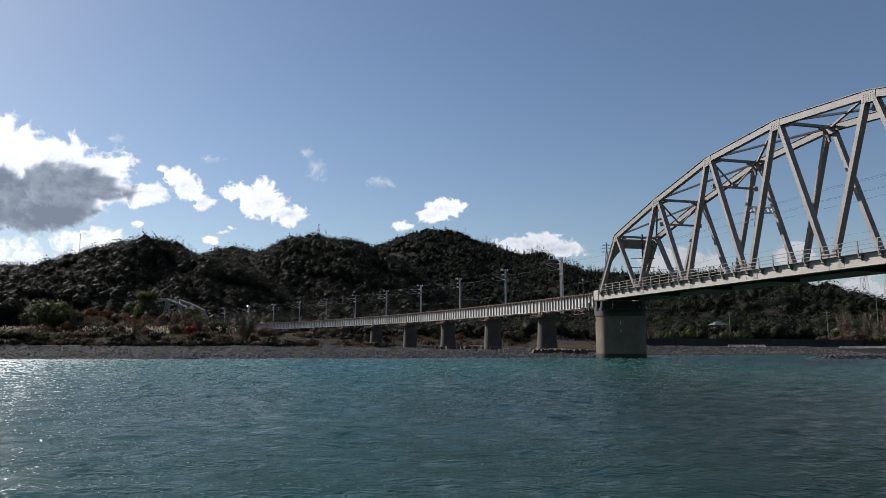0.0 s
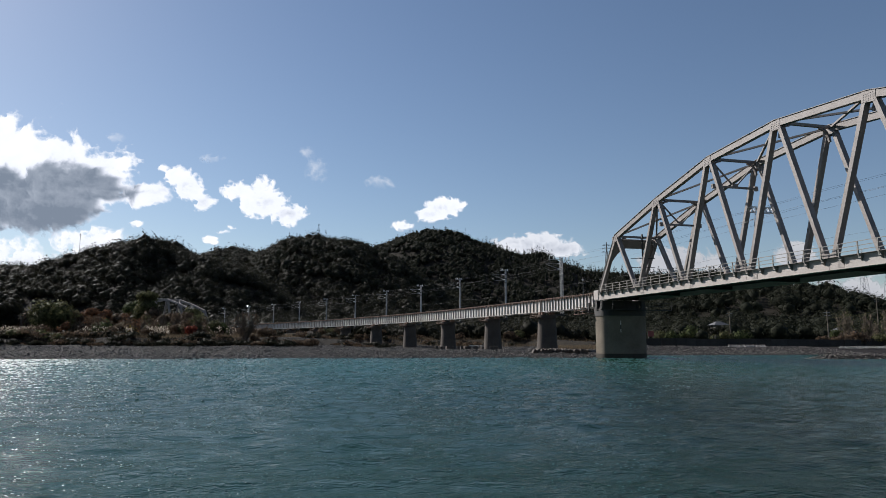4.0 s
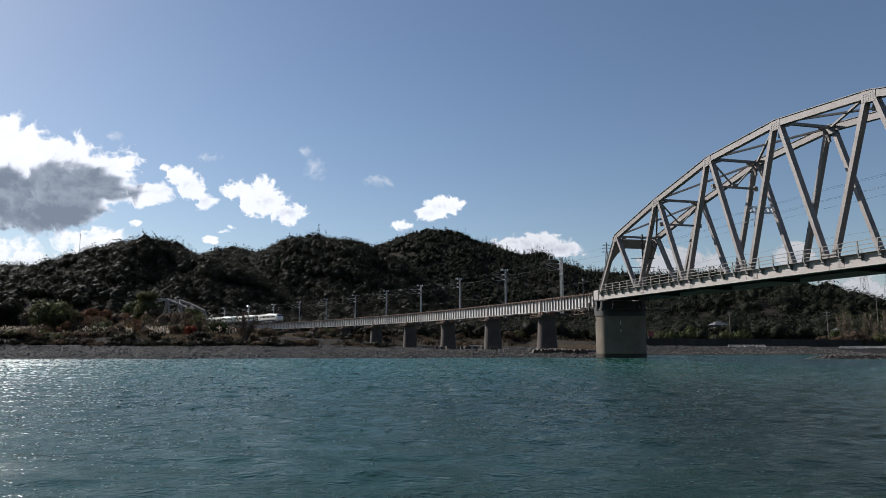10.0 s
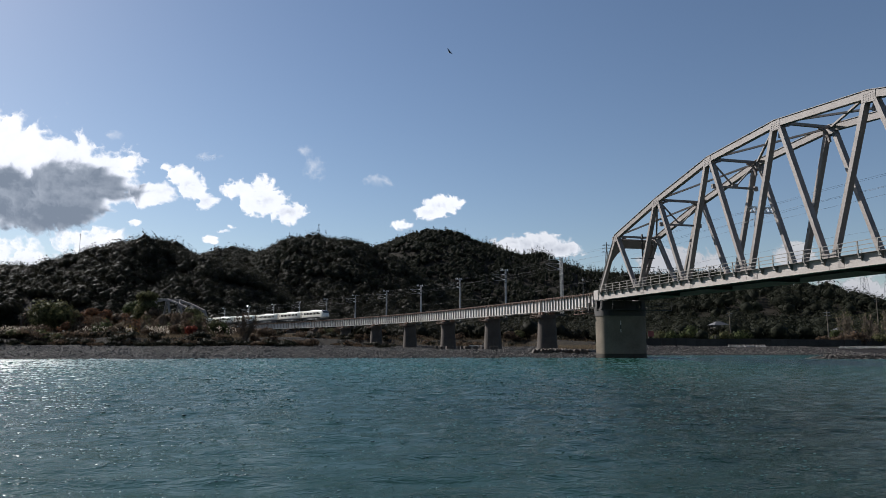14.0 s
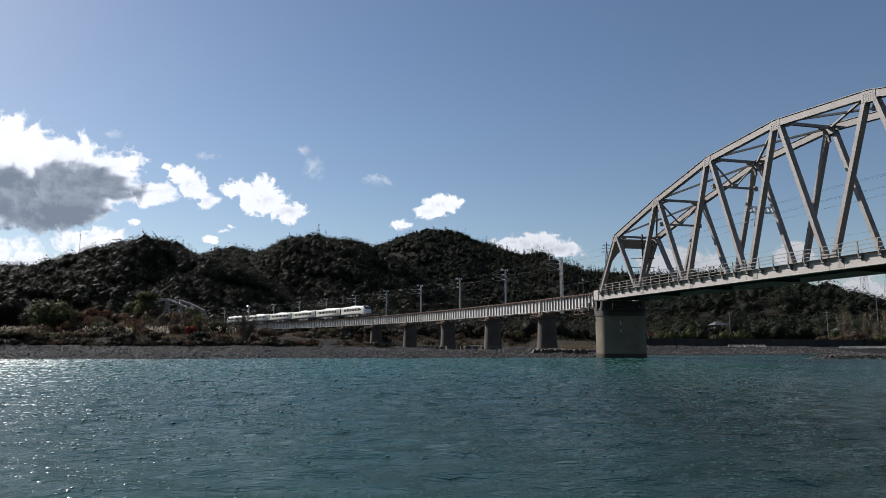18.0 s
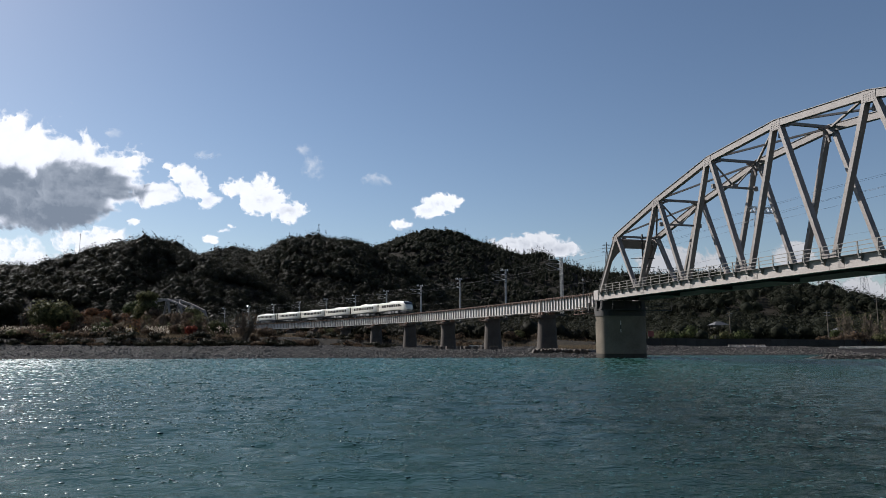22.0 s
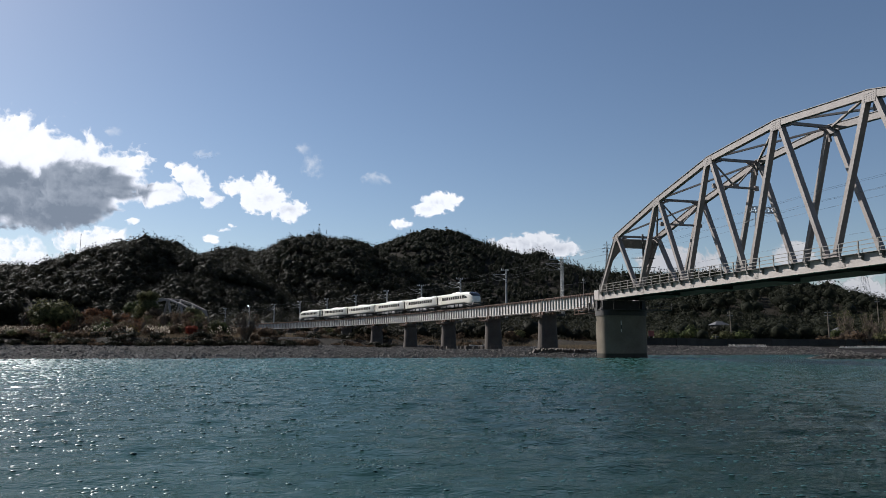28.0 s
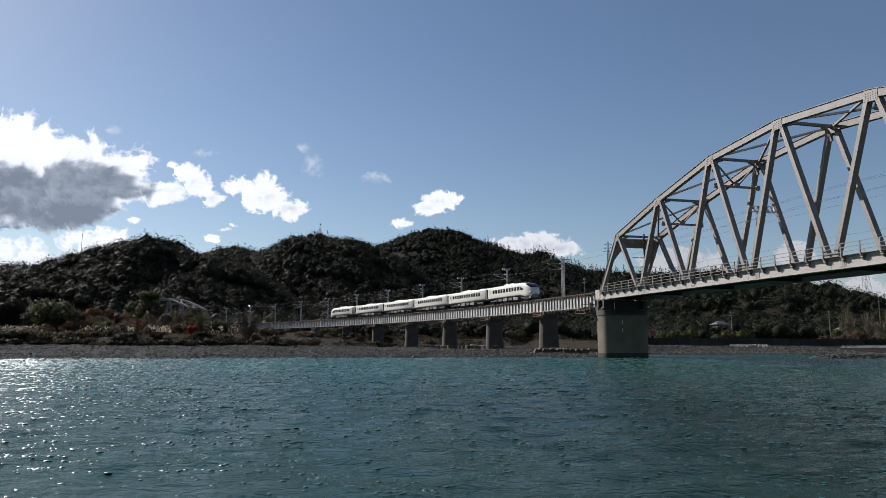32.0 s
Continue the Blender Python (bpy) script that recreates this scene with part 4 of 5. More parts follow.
    return v3, np.arange(len(v3)).reshape(-1, 3), np.repeat(soft.reshape(-1, 3), 3, axis=0)


def joined(name, rng, centres, radius, tall, leaves, size, cone, material, core=0.62):
    """Crowns with a solid inner mass as one mesh of triangles."""
    v, q, nr = foliage(rng, centres, radius, tall, leaves, size, cone)
    if not core:
        return big_mesh(name, v, q, material, True, normals=nr)
    n = len(centres)
    bv, bf = ICO_V, ICO_F
    jit = 1 + 0.12 * rng.normal(size=(n, len(bv), 1))
    c = bv[None] * jit * core
    c = np.where(np.asarray(cone).reshape(-1, 1, 1) > 0.5, c * np.array([0.55, 0.55, 0.8]) - np.array([0, 0, 0.25]), c)
    c = centres[:, None] + c * np.stack([radius, radius, tall], 1)[:, None]
    f = (bf[None] + (np.arange(n) * len(bv))[:, None, None]).reshape(-1, 3) + len(v)
    out = bv[None] + rng.normal(size=(n, len(bv), 3)) * 0.12
    out /= np.linalg.norm(out, axis=2, keepdims=True)
    return big_mesh(name, np.concatenate([v, c.reshape(-1, 3)]), np.concatenate([q, f]), material, True, normals=np.concatenate([nr, out.reshape(-1, 3)]))


TRACK = np.array([axis(s) for s in np.arange(-20, 420, 6.0)])


def clear_of_track(x, y, gap):
    d = np.min(np.hypot(x[:, None] - TRACK[None, :, 0], y[:, None] - TRACK[None, :, 1]), axis=1)
    return d > gap


def scatter(rng, n, x0, x1, y0, y1, gap=9.0, behind=True):
    x, y = rng.uniform(x0, x1, n), rng.uniform(y0, y1, n)
    ok = clear_of_track(x, y, gap) & (np.abs(x) < y * 0.72 + 40)
    if behind:
        # behind the railway only
        tx = np.interp(x, TRACK[::-1, 0], TRACK[::-1, 1], left=TRACK[-1, 1], right=0)
        ok &= (y > tx + 6) | (x > 30)
    return x[ok], y[ok]


def woods(name, label, seed, n, area, rad, leaves, size, cone_share, material, lift=0.75, gap=9.0, minz=-9, stretch=0.95, behind=True, core=0.60):
    rng = np.random.default_rng(seed)
    x, y = scatter(rng, n, *area, gap=gap, behind=behind)
    z = terrain(x, y)
    keep = (y - shore(x) - scarp(x) > 5) & (z > minz)
    # trees left out along the camera's line of sight to the house
    keep &= ~((np.abs(x / y - 0.3927) < 0.017) & (y > 204) & (y < 226))
    x, y, z = x[keep], y[keep], z[keep]
    r = rng.uniform(*rad, len(x)) * (0.8 + 0.35 * np.abs(np.sin(x * 0.05) * np.sin(y * 0.06)))
    cone = (rng.random(len(x)) < cone_share * np.where((x > 60) & (y > 800), 1.0, 0.06)).astype(float)
    rr = np.where(cone > 0.5, r * 0.7, r)
    tall = np.where(cone > 0.5, r * 1.2, r * stretch)
    c = np.stack([x, y, z + tall * lift + np.where(cone > 0.5, r * 0.3, 0)], 1)
    tagged(new(name, joined(name, rng, c, rr, tall, leaves, size, cone, material, core=core)), label, "woods", kind="stuff")


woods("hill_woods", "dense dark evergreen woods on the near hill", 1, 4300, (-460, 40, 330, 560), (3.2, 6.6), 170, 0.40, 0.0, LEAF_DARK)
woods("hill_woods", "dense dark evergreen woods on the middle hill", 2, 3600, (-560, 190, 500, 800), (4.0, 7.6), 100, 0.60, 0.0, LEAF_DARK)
woods("hill_woods", "dark cedar and broadleaf woods on the far mountain", 3, 12500, (-520, 900, 640, 1260), (4.4, 7.6), 26, 0.86, 0.6, LEAF_CEDAR_AND_SHADE)
# the darker cedar colour stands for the shade on this hill
woods("hill_woods", "mixed woods darkened for shade on the low hill across the river", 4, 2600, (50, 400, 215, 420), (2.8, 5.4), 130, 0.34, 0.0, LEAF_CEDAR_AND_SHADE)
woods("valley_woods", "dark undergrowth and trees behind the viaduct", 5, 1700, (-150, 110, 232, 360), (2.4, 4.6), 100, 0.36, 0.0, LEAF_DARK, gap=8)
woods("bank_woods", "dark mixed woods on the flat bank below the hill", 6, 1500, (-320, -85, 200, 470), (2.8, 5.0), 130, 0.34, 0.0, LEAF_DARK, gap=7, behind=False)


def tree(x, y, h, r, material, label, seed, leaves=1500, size=0.28, squash=0.8):
    """A trunk with limbs under a crown of leaf clumps."""
    rng = np.random.default_rng(seed)
    z = float(terrain(x, y))
    t = thing("tree", pose(x, y, z - 0.1), label, "tree", "bank trees")
    bm = nb()
    rod(bm, (0, 0, 0), (0.1, 0.05, h * 0.55), 0.055 * h ** 0.8 + 0.05, 0.05 * h ** 0.6, n=8)
    for k in range(6):
        a = rng.uniform(0, 6.28)
        z0 = h * rng.uniform(0.25, 0.5)
        rod(bm, (0.05, 0, z0), (math.cos(a) * r * 0.65, math.sin(a) * r * 0.65, z0 + h * rng.uniform(0.2, 0.4)), 0.09, 0.03, n=6)
    part("trunk", bm, BARK, t)
    n = 9
    ang = rng.uniform(0, 6.28, n)
    rad = r * 0.55 * np.sqrt(rng.random(n))
    c = np.stack([np.cos(ang) * rad, np.sin(ang) * rad, h - r * squash + (rng.random(n) - 0.55) * r * squash * 0.9], 1)
    rr = r * rng.uniform(0.38, 0.6, n)
    me = joined("crown", rng, c, rr, rr * squash, leaves // n, size, np.zeros(n), material, core=0.6)
    ob = new("crown", me)
    ob.parent = t
    return t


def bush(x, y, h, r, material, label, seed, leaves=800, size=0.18):
    rng = np.random.default_rng(seed)
    z = float(terrain(x, y))
    t = thing("bush", pose(x, y, z - 0.1), label, "bush", "bank bushes")
    bm = nb()
    for k in range(7):
        a = rng.uniform(0, 6.28)
        rod(bm, (0, 0, 0), (math.cos(a) * r * 0.6, math.sin(a) * r * 0.6, h * rng.uniform(0.5, 0.9)), 0.05, 0.015, n=5)
    part("stem", bm, TWIG, t)
    n = 5
    ang = rng.uniform(0, 6.28, n)
    rad = r * 0.6 * np.sqrt(rng.random(n))
    c = np.stack([np.cos(ang) * rad, np.sin(ang) * rad, h * rng.uniform(0.35, 0.68, n)], 1)
    rr = r * rng.uniform(0.4, 0.62, n)
    ob = new("foliage", joined("leaves", rng, c, rr, np.minimum(rr, h * 0.36), leaves // n, size, np.zeros(n), material, core=0.5))
    ob.parent = t
    return t


def undergrowth(rows, material, label, seed):
    """Low tangled growth nobody could count, joined: rows of place, height and radius."""
    rng = np.random.default_rng(seed)
    x, y, h, r = np.repeat(np.array(rows), 5, axis=0).T
    n = len(x)
    ang, rad = rng.uniform(0, 6.28, n), r * 0.6 * np.sqrt(rng.random(n))
    px, py = x + np.cos(ang) * rad, y + np.sin(ang) * rad
    rr = r * rng.uniform(0.4, 0.62, n)
    c = np.stack([px, py, terrain(px, py) - 0.1 + h * rng.uniform(0.35, 0.68, n)], 1)
    me = joined("undergrowth", rng, c, rr, np.minimum(rr, h * 0.36), 52, 0.18, np.zeros(n), material, core=0.5)
    tagged(new("undergrowth", me), label, "undergrowth", kind="stuff")


def bare_bush(x, y, h, r, label, seed, leaf=None, twigs=120):
    """A thin many-stemmed shrub, almost without leaves."""
    rng = np.random.default_rng(seed)
    z = float(terrain(x, y))
    t = thing("bare_shrub", pose(x, y, z - 0.1), label, "shrub", "bare shrubs")
    tips = []
    for k in range(9):
        a = rng.uniform(0, 6.28)
        p0 = Vector((0.15 * math.cos(a), 0.15 * math.sin(a), 0))
        p1 = Vector((math.cos(a) * r * rng.uniform(0.2, 0.7), math.sin(a) * r * rng.uniform(0.2, 0.7), h * rng.uniform(0.55, 0.95)))
        part("stem", rod(nb(), p0, p1, 0.10, 0.04, n=5), TWIG, t)
        tips.append((p0, p1))
    v, q = [], []
    for k in range(twigs):
        p0, p1 = tips[rng.integers(len(tips))]
        u = rng.uniform(0.25, 1.0)
        p = p0.lerp(p1, u)
        e = p + Vector((rng.normal() * r * 0.22, rng.normal() * r * 0.22, h * rng.uniform(0.05, 0.25)))
        w = 0.06
        i = len(v)
        for dx, dy in ((w, 0), (-w / 2, w), (-w / 2, -w)):
            v.append((p.x + dx, p.y + dy, p.z))
        v.append(tuple(e))
        q += [(i, i + 1, i + 3), (i + 1, i + 2, i + 3), (i + 2, i, i + 3)]
    ob = new("crown", big_mesh("crown", np.array(v), np.array(q), TWIG))
    ob.parent = t
    if leaf:
        n = 60
        ang, rad = rng.uniform(0, 6.28, n), r * np.sqrt(rng.random(n)) * 0.8
        c = np.stack([np.cos(ang) * rad, np.sin(ang) * rad, h * rng.uniform(0.35, 1.0, n)], 1)
        v4, q4, n4 = foliage(rng, c, np.full(n, 0.5), np.full(n, 0.5), 7, 0.13, np.zeros(n))
        ob = new("foliage", big_mesh("leaves", v4, q4, leaf, True, normals=n4))
        ob.parent = t
    return t


def at(px, d):
    """The place on the plan d metres deep on the bearing of a column of the view."""
    return (px - 784) / 1230.1 * d, d


def build_bank():
    rng = np.random.default_rng(21)
    x, y = at(100, 165)
    tree(x, y, 10.0, 6.2, LEAF_OLIVE, "broad olive green tree on the river bank", 31, leaves=3600, size=0.3, squash=0.75)
    x, y = at(8, 165)
    tree(x, y, 9.8, 4.6, LEAF_DARK, "dark evergreen tree on the river bank", 32, leaves=2600, size=0.3, squash=0.9)
    x, y = at(-45, 172)
    tree(x, y, 12.0, 5.5, LEAF_DARK, "dark evergreen tree on the river bank", 33, leaves=2600, size=0.3, squash=0.9)
    for i, (px, d, h, r, mat, lab) in enumerate((
            (185, 205, 9.0, 3.4, LEAF_ORANGE, "rusty orange autumn tree on the bank"), (160, 200, 8.6, 3.0, LEAF_ORANGE, "rusty orange autumn tree on the bank"),
            (135, 180, 7.4, 2.6, LEAF_BROWN, "brown autumn tree on the bank"), (215, 210, 8.5, 3.4, LEAF_BROWN, "brown autumn tree on the bank"),
            (255, 215, 9.8, 3.6, LEAF_OLIVE, "olive green tree on the bank"), (236, 225, 12.5, 3.8, LEAF_GREEN, "green tree catching sunlight on the bank"),
            (262, 214, 15.5, 3.4, LEAF_OLIVE, "olive green tree on the bank"), (300, 200, 7.2, 3.0, LEAF_BROWN, "brown autumn tree on the bank"),
            (335, 205, 7.6, 3.2, LEAF_BROWN, "brown autumn tree on the bank"), (345, 210, 9.0, 2.8, LEAF_OLIVE, "olive green tree on the bank"),
            (264, 212, 11.5, 3.6, LEAF_OLIVE, "olive green tree on the bank"), (272, 208, 8.8, 3.0, LEAF_BROWN, "brown autumn tree on the bank"),
            (50, 185, 6.5, 3.0, LEAF_BROWN, "brown autumn tree on the bank"),
            (-20, 185, 8.5, 3.4, LEAF_BROWN, "brown autumn tree on the bank"))):
        x, y = at(px, d)
        tree(x, y, h, r, mat, lab, 40 + i, leaves=2000, size=0.28)
    kinds = ((LEAF_OLIVE, "low olive green bush on the bank"), (LEAF_BROWN, "low brown dry bush on the bank"), (LEAF_GREEN, "low green bush on the bank"))
    for i in range(62):
        px, d = rng.uniform(-60, 425), rng.uniform(150, 190)
        mat, lab = kinds[(0, 1, 1, 1, 1, 2)[rng.integers(6)]]
        x, y = at(px, d)
        bush(x, y, rng.uniform(2.0, 4.2) if px < 350 else rng.uniform(1.2, 2.2), rng.uniform(1.4, 2.6), mat, lab, 100 + i)
    for i, (px, d, h, r, mat, lab) in enumerate(((343, 156, 3.6, 1.4, LEAF_RED, "bright red autumn bush on the bank"), (232, 153, 3.0, 2.2, LEAF_YELLOW, "yellow autumn bush on the bank"),
                                                 (222, 160, 4.0, 2.2, LEAF_GREEN, "green bush on the bank"), (180, 160, 4.8, 2.6, LEAF_GREEN, "green bush on the bank"),
                                                 (392, 165, 3.2, 1.8, LEAF_YELLOW, "yellow brown autumn bush on the bank"), (118, 156, 4.2, 1.6, LEAF_ORANGE, "orange autumn bush on the bank"))):
        x, y = at(px, d)
        bush(x, y, h, r, mat, lab, 200 + i, leaves=700, size=0.17)
    x, y = at(436, 152)
    bare_bush(x, y, 6.8, 3.6, "tall wide bare shrub on the gravel bank", 301, LEAF_BROWN, twigs=620)
    for i in range(26):
        px, d = rng.uniform(255, 372), rng.uniform(156, 200)
        x, y = at(px, d)
        bare_bush(x, y, rng.uniform(4.0, 6.4), rng.uniform(1.2, 2.2), "grey brown bare shrub on the bank", 2310 + i, (None, LEAF_BROWN, LEAF_OLIVE)[i % 3])
    for i in range(34):
        px, d = rng.uniform(20, 270), rng.uniform(165, 200)
        x, y = at(px, d)
        bare_bush(x, y, rng.uniform(4.0, 6.5), rng.uniform(1.4, 2.2), "grey brown bare shrub on the bank", 340 + i, (LEAF_BROWN, LEAF_ORANGE, None)[i % 3])
    # the taller thicket along the bank's top
    for i in range(34):
        x, y = at(rng.uniform(150, 425), rng.uniform(160, 192))
        k = rng.integers(4)
        bush(x, y, rng.uniform(3.2, 5.4), rng.uniform(1.6, 2.8), (LEAF_OLIVE, LEAF_BROWN, LEAF_GREEN, LEAF_BROWN)[k],
             ("tall olive bush in the bank thicket", "tall brown dry bush in the bank thicket", "tall green bush in the bank thicket", "tall brown dry bush in the bank thicket")[k], 1200 + i)
    # low shrubs below the viaduct
    for i in range(40):
        px, d = rng.uniform(440, 1045), rng.uniform(228, 262)
        x, y = at(px, d)
        m2 = (LEAF_BROWN, LEAF_OLIVE, LEAF_BROWN)[i % 3]
        bush(x, y, rng.uniform(1.6, 3.8), rng.uniform(1.6, 2.8), m2, "low dry bush below the viaduct", 400 + i)
    for i in range(30):
        x, y = at(rng.uniform(535, 690), rng.uniform(188, 226))
        bush(x, y, rng.uniform(0.7, 1.8), rng.uniform(1.2, 2.4), (LEAF_BROWN, LEAF_DARK)[i % 2], "low dry bush on the gravel flat", 900 + i, leaves=260)
    for i in range(8):
        x, y = at(rng.uniform(365, 425), rng.uniform(160, 185))
        bare_bush(x, y, rng.uniform(3.0, 4.6), rng.uniform(1.0, 1.6), "grey brown bare shrub on the bank", 930 + i)
    for i in range(12):
        px, d = rng.uniform(425, 560), rng.uniform(155, 175)
        x, y = at(px, d)
        bush(x, y, rng.uniform(1.2, 2.4), rng.uniform(1.2, 2.2), LEAF_BROWN, "low dry bush on the gravel bank", 450 + i)
    # undergrowth along the scarp and behind the piers
    rows = {"brown": [], "dark": [], "olive": []}
    for i in range(80):
        x, y = at(rng.uniform(-60, 520), rng.uniform(141.5, 149))
        rows[("brown", "dark", "dark")[i % 3]].append((x, y, rng.uniform(0.8, 1.7), rng.uniform(1.2, 2.4)))
    for i in range(40):
        x, y = at(rng.uniform(-70, 110), rng.uniform(142, 152))
        rows[("brown", "olive")[i % 2]].append((x, y, rng.uniform(1.0, 2.2), rng.uniform(1.4, 2.6)))
    for i in range(46):
        x = -100 + 1.35 * i
        rows[("brown", "dark", "dark")[i % 3]].append((x, float(shore(x) + scarp(x)) + rng.uniform(-2.0, 1.5), rng.uniform(0.8, 1.5), rng.uniform(1.2, 2.2)))
    for i in range(50):
        x, y = at(rng.uniform(470, 1045), rng.uniform(216, 232))
        rows[("brown", "dark")[i % 2]].append((x, y, rng.uniform(1.0, 2.6), rng.uniform(1.6, 3.0)))
    undergrowth(rows["brown"], LEAF_BROWN, "dry brown undergrowth on the bank's scarp", 600)
    undergrowth(rows["dark"], LEAF_DARK, "dark low undergrowth on the bank's scarp", 601)
    undergrowth(rows["olive"], LEAF_OLIVE, "olive low undergrowth on the bank's scarp", 602)
    # bushes above the wall on the other bank
    for i, (px, d, h, r, mat, lab) in enumerate((
            (1165, 190, 5.0, 2.4, LEAF_OLIVE, "olive green bush above the bank wall"), (1185, 188, 4.4, 2.2, LEAF_GREEN, "green bamboo bush above the bank wall"),
            (1215, 195, 6.5, 2.8, LEAF_GREEN, "green bamboo bush above the bank wall"), (1262, 185, 3.6, 1.4, LEAF_OLIVE, "yellow green bush above the bank wall"),
            (1282, 186, 4.4, 2.4, LEAF_OLIVE, "grey green bush above the bank wall"), (1310, 185, 3.8, 2.6, LEAF_GREEN, "green bush above the bank wall"),
            (1258, 221, 6.2, 2.0, LEAF_DARK, "dark bush before the low house"), (1270, 219, 6.9, 2.4, LEAF_DARK, "dark bush before the low house"),
            (1281, 221, 6.0, 2.0, LEAF_OLIVE, "olive bush before the low house"), (1450, 182, 2.4, 2.0, LEAF_BROWN, "straw brown dry bush above the bank wall"), (1478, 180, 2.6, 2.4, LEAF_BROWN, "brown dry bush above the bank wall"),
            (1520, 178, 4.2, 3.4, LEAF_BROWN, "straw brown dry bush above the bank wall"), (1555, 178, 3.6, 2.6, LEAF_OLIVE, "olive bush above the bank wall"),
            (1470, 190, 5.2, 1.8, LEAF_GREEN, "green bush above the bank wall"))):
        x, y = at(px, d)
        bush(x, y, h, r, mat, lab, 500 + i, leaves=800)
    for i in range(12):
        x, y = at(rng.uniform(1480, 1600), rng.uniform(186, 205))
        bare_bush(x, y, rng.uniform(6, 9.5), rng.uniform(2, 3.2), "pale bare tree above the bank wall", 520 + i, (LEAF_OLIVE, None)[i % 2], twigs=240)


def build_grass():
    rng = np.random.default_rng(77)
    # cream plumes on thin stalks along the scarp
    v, q = [], []
    groups = ((0, 78, 260), (205, 240, 150), (262, 303, 190), (140, 200, 60), (372, 420, 50), (-60, 0, 120))
    for a, b, n in groups:
        for k in range(n):
            x, y = at(rng.uniform(a, b), rng.uniform(149, 156))
            z = float(terrain(x, y)) + rng.uniform(0.9, 2.3)
            s = rng.uniform(0.11, 0.22)
            i = len(v)
            lx, ly = rng.normal(0, 0.22), rng.normal(0, 0.12)
            v += [(x, y, z), (x + lx * 0.5 + s * 0.5, y + 0.05, z + s), (x + lx, y + ly, z + 2.2 * s), (x + lx * 0.5 - s * 0.5, y + ly, z + 1.2 * s)]
            q.append((i, i + 1, i + 2, i + 3))
    tagged(new("grass_plumes", big_mesh("grass_plumes", np.array(v), np.array(q), PLUME)), "cream plumes of tall pampas grass on the bank", "grass", kind="stuff")
    v, q = [], []
    spots = [(rng.uniform(-60, 430), rng.uniform(144, 165), 0.8) for _ in range(6000)] + [(rng.uniform(985, 1058), rng.uniform(148, 175), 0.8) for _ in range(2600)] \
        + [(rng.uniform(440, 1050), rng.uniform(212, 246), 1.0) for _ in range(7000)]
    px, d, hh = np.array(spots).T
    x = (px - 784) / 1230.1 * d
    z = terrain(x, d)
    for X, Y, Z, H in zip(x, d, z, hh):
        h, w = H * rng.uniform(0.5, 1.5), 0.05
        lx, ly = rng.normal(0, 0.25), rng.normal(0, 0.25)
        i = len(v)
        v += [(X - w, Y, Z - 0.1), (X + w, Y + w, Z - 0.1), (X + lx, Y + ly, Z + h)]
        q.append((i, i + 1, i + 2))
    tagged(new("dry_grass", big_mesh("dry_grass", np.array(v), np.array(q), STRAW)), "straw coloured dry grass tufts on the bank", "grass", kind="stuff")


def build_pebbles():
    rng = np.random.default_rng(9)
    n = 30000
    x = rng.uniform(-98, 88, n)
    t = rng.random(n) ** 1.35 * 50 - 1.5
    y = shore(x) + t
    # the flat between the piers
    k = 9000
    xm = rng.uniform(-45, 36, k)
    x, y = np.concatenate([x, xm]), np.concatenate([y, shore(xm) + rng.uniform(42, 116, k)])
    # the spit
    m = 2600
    xs = rng.uniform(50, 85, m)
    x, y = np.concatenate([x, xs]), np.concatenate([y, 104 + 0.1 * (xs - 60) + rng.normal(0, 2.2, m)])
    z = terrain(x, y)
    ok = (z > -0.12) & (np.abs(x) < y * 0.68)
    x, y, z = x[ok], y[ok], z[ok]
    n = len(x)
    s = 0.065 + 0.15 * rng.random(n) ** 3
    sc = np.stack([s * rng.uniform(0.8, 1.5, n), s * rng.uniform(0.8, 1.3, n), s * rng.uniform(0.5, 0.9, n)], 1)
    oct_v = np.array([(1, 0, 0), (0, 1, 0), (-1, 0, 0), (0, -1, 0), (0, 0, 1), (0, 0, -1)], float)
    oct_f = np.array([(0, 1, 4), (1, 2, 4), (2, 3, 4), (3, 0, 4), (1, 0, 5), (2, 1, 5), (3, 2, 5), (0, 3, 5)])
    j = 1 + 0.2 * rng.normal(size=(n, 6, 1))
    a = rng.uniform(0, 6.28, n)
    p = oct_v[None] * j * sc[:, None] * 1.2
    px = p[..., 0] * np.cos(a)[:, None] - p[..., 1] * np.sin(a)[:, None]
    py = p[..., 0] * np.sin(a)[:, None] + p[..., 1] * np.cos(a)[:, None]
    v = np.stack([px + x[:, None], py + y[:, None], p[..., 2] + z[:, None] + s[:, None] * 0.15], 2).reshape(-1, 3)
    f = (oct_f[None] + (np.arange(n) * 6)[:, None, None]).reshape(-1, 3)
    tagged(new("river_stones", big_mesh("river_stones", v, f, STONE)), "grey rounded river stones on the gravel bar", "stones", kind="stuff")


build_bank()
build_grass()
build_pebbles()
# ---- walls, blocks, houses and masts ----
DARK_WALL = surf("dark_bank_wall", (0.045, 0.041, 0.035), (0.020, 0.019, 0.017), 0.4, 0.95, 0.4)
PALE_BLOCK = surf("pale_concrete_block", (0.32, 0.30, 0.275), (0.2, 0.19, 0.17), 1.0, 0.9, 0.3, obrand=0.3)
ROOF_TILE = surf("grey_roof_tiles", (0.075, 0.075, 0.078), (0.045, 0.045, 0.048), 1.2, 0.6, 0.3)
PLASTER = surf("pale_house_wall", (0.10, 0.095, 0.085), (0.07, 0.065, 0.06), 0.6, 0.9, 0.1)
RED_PAINT = surf("faded_red_paint", (0.22, 0.05, 0.04), (0.14, 0.035, 0.03), 1.0, 0.6, 0.0)
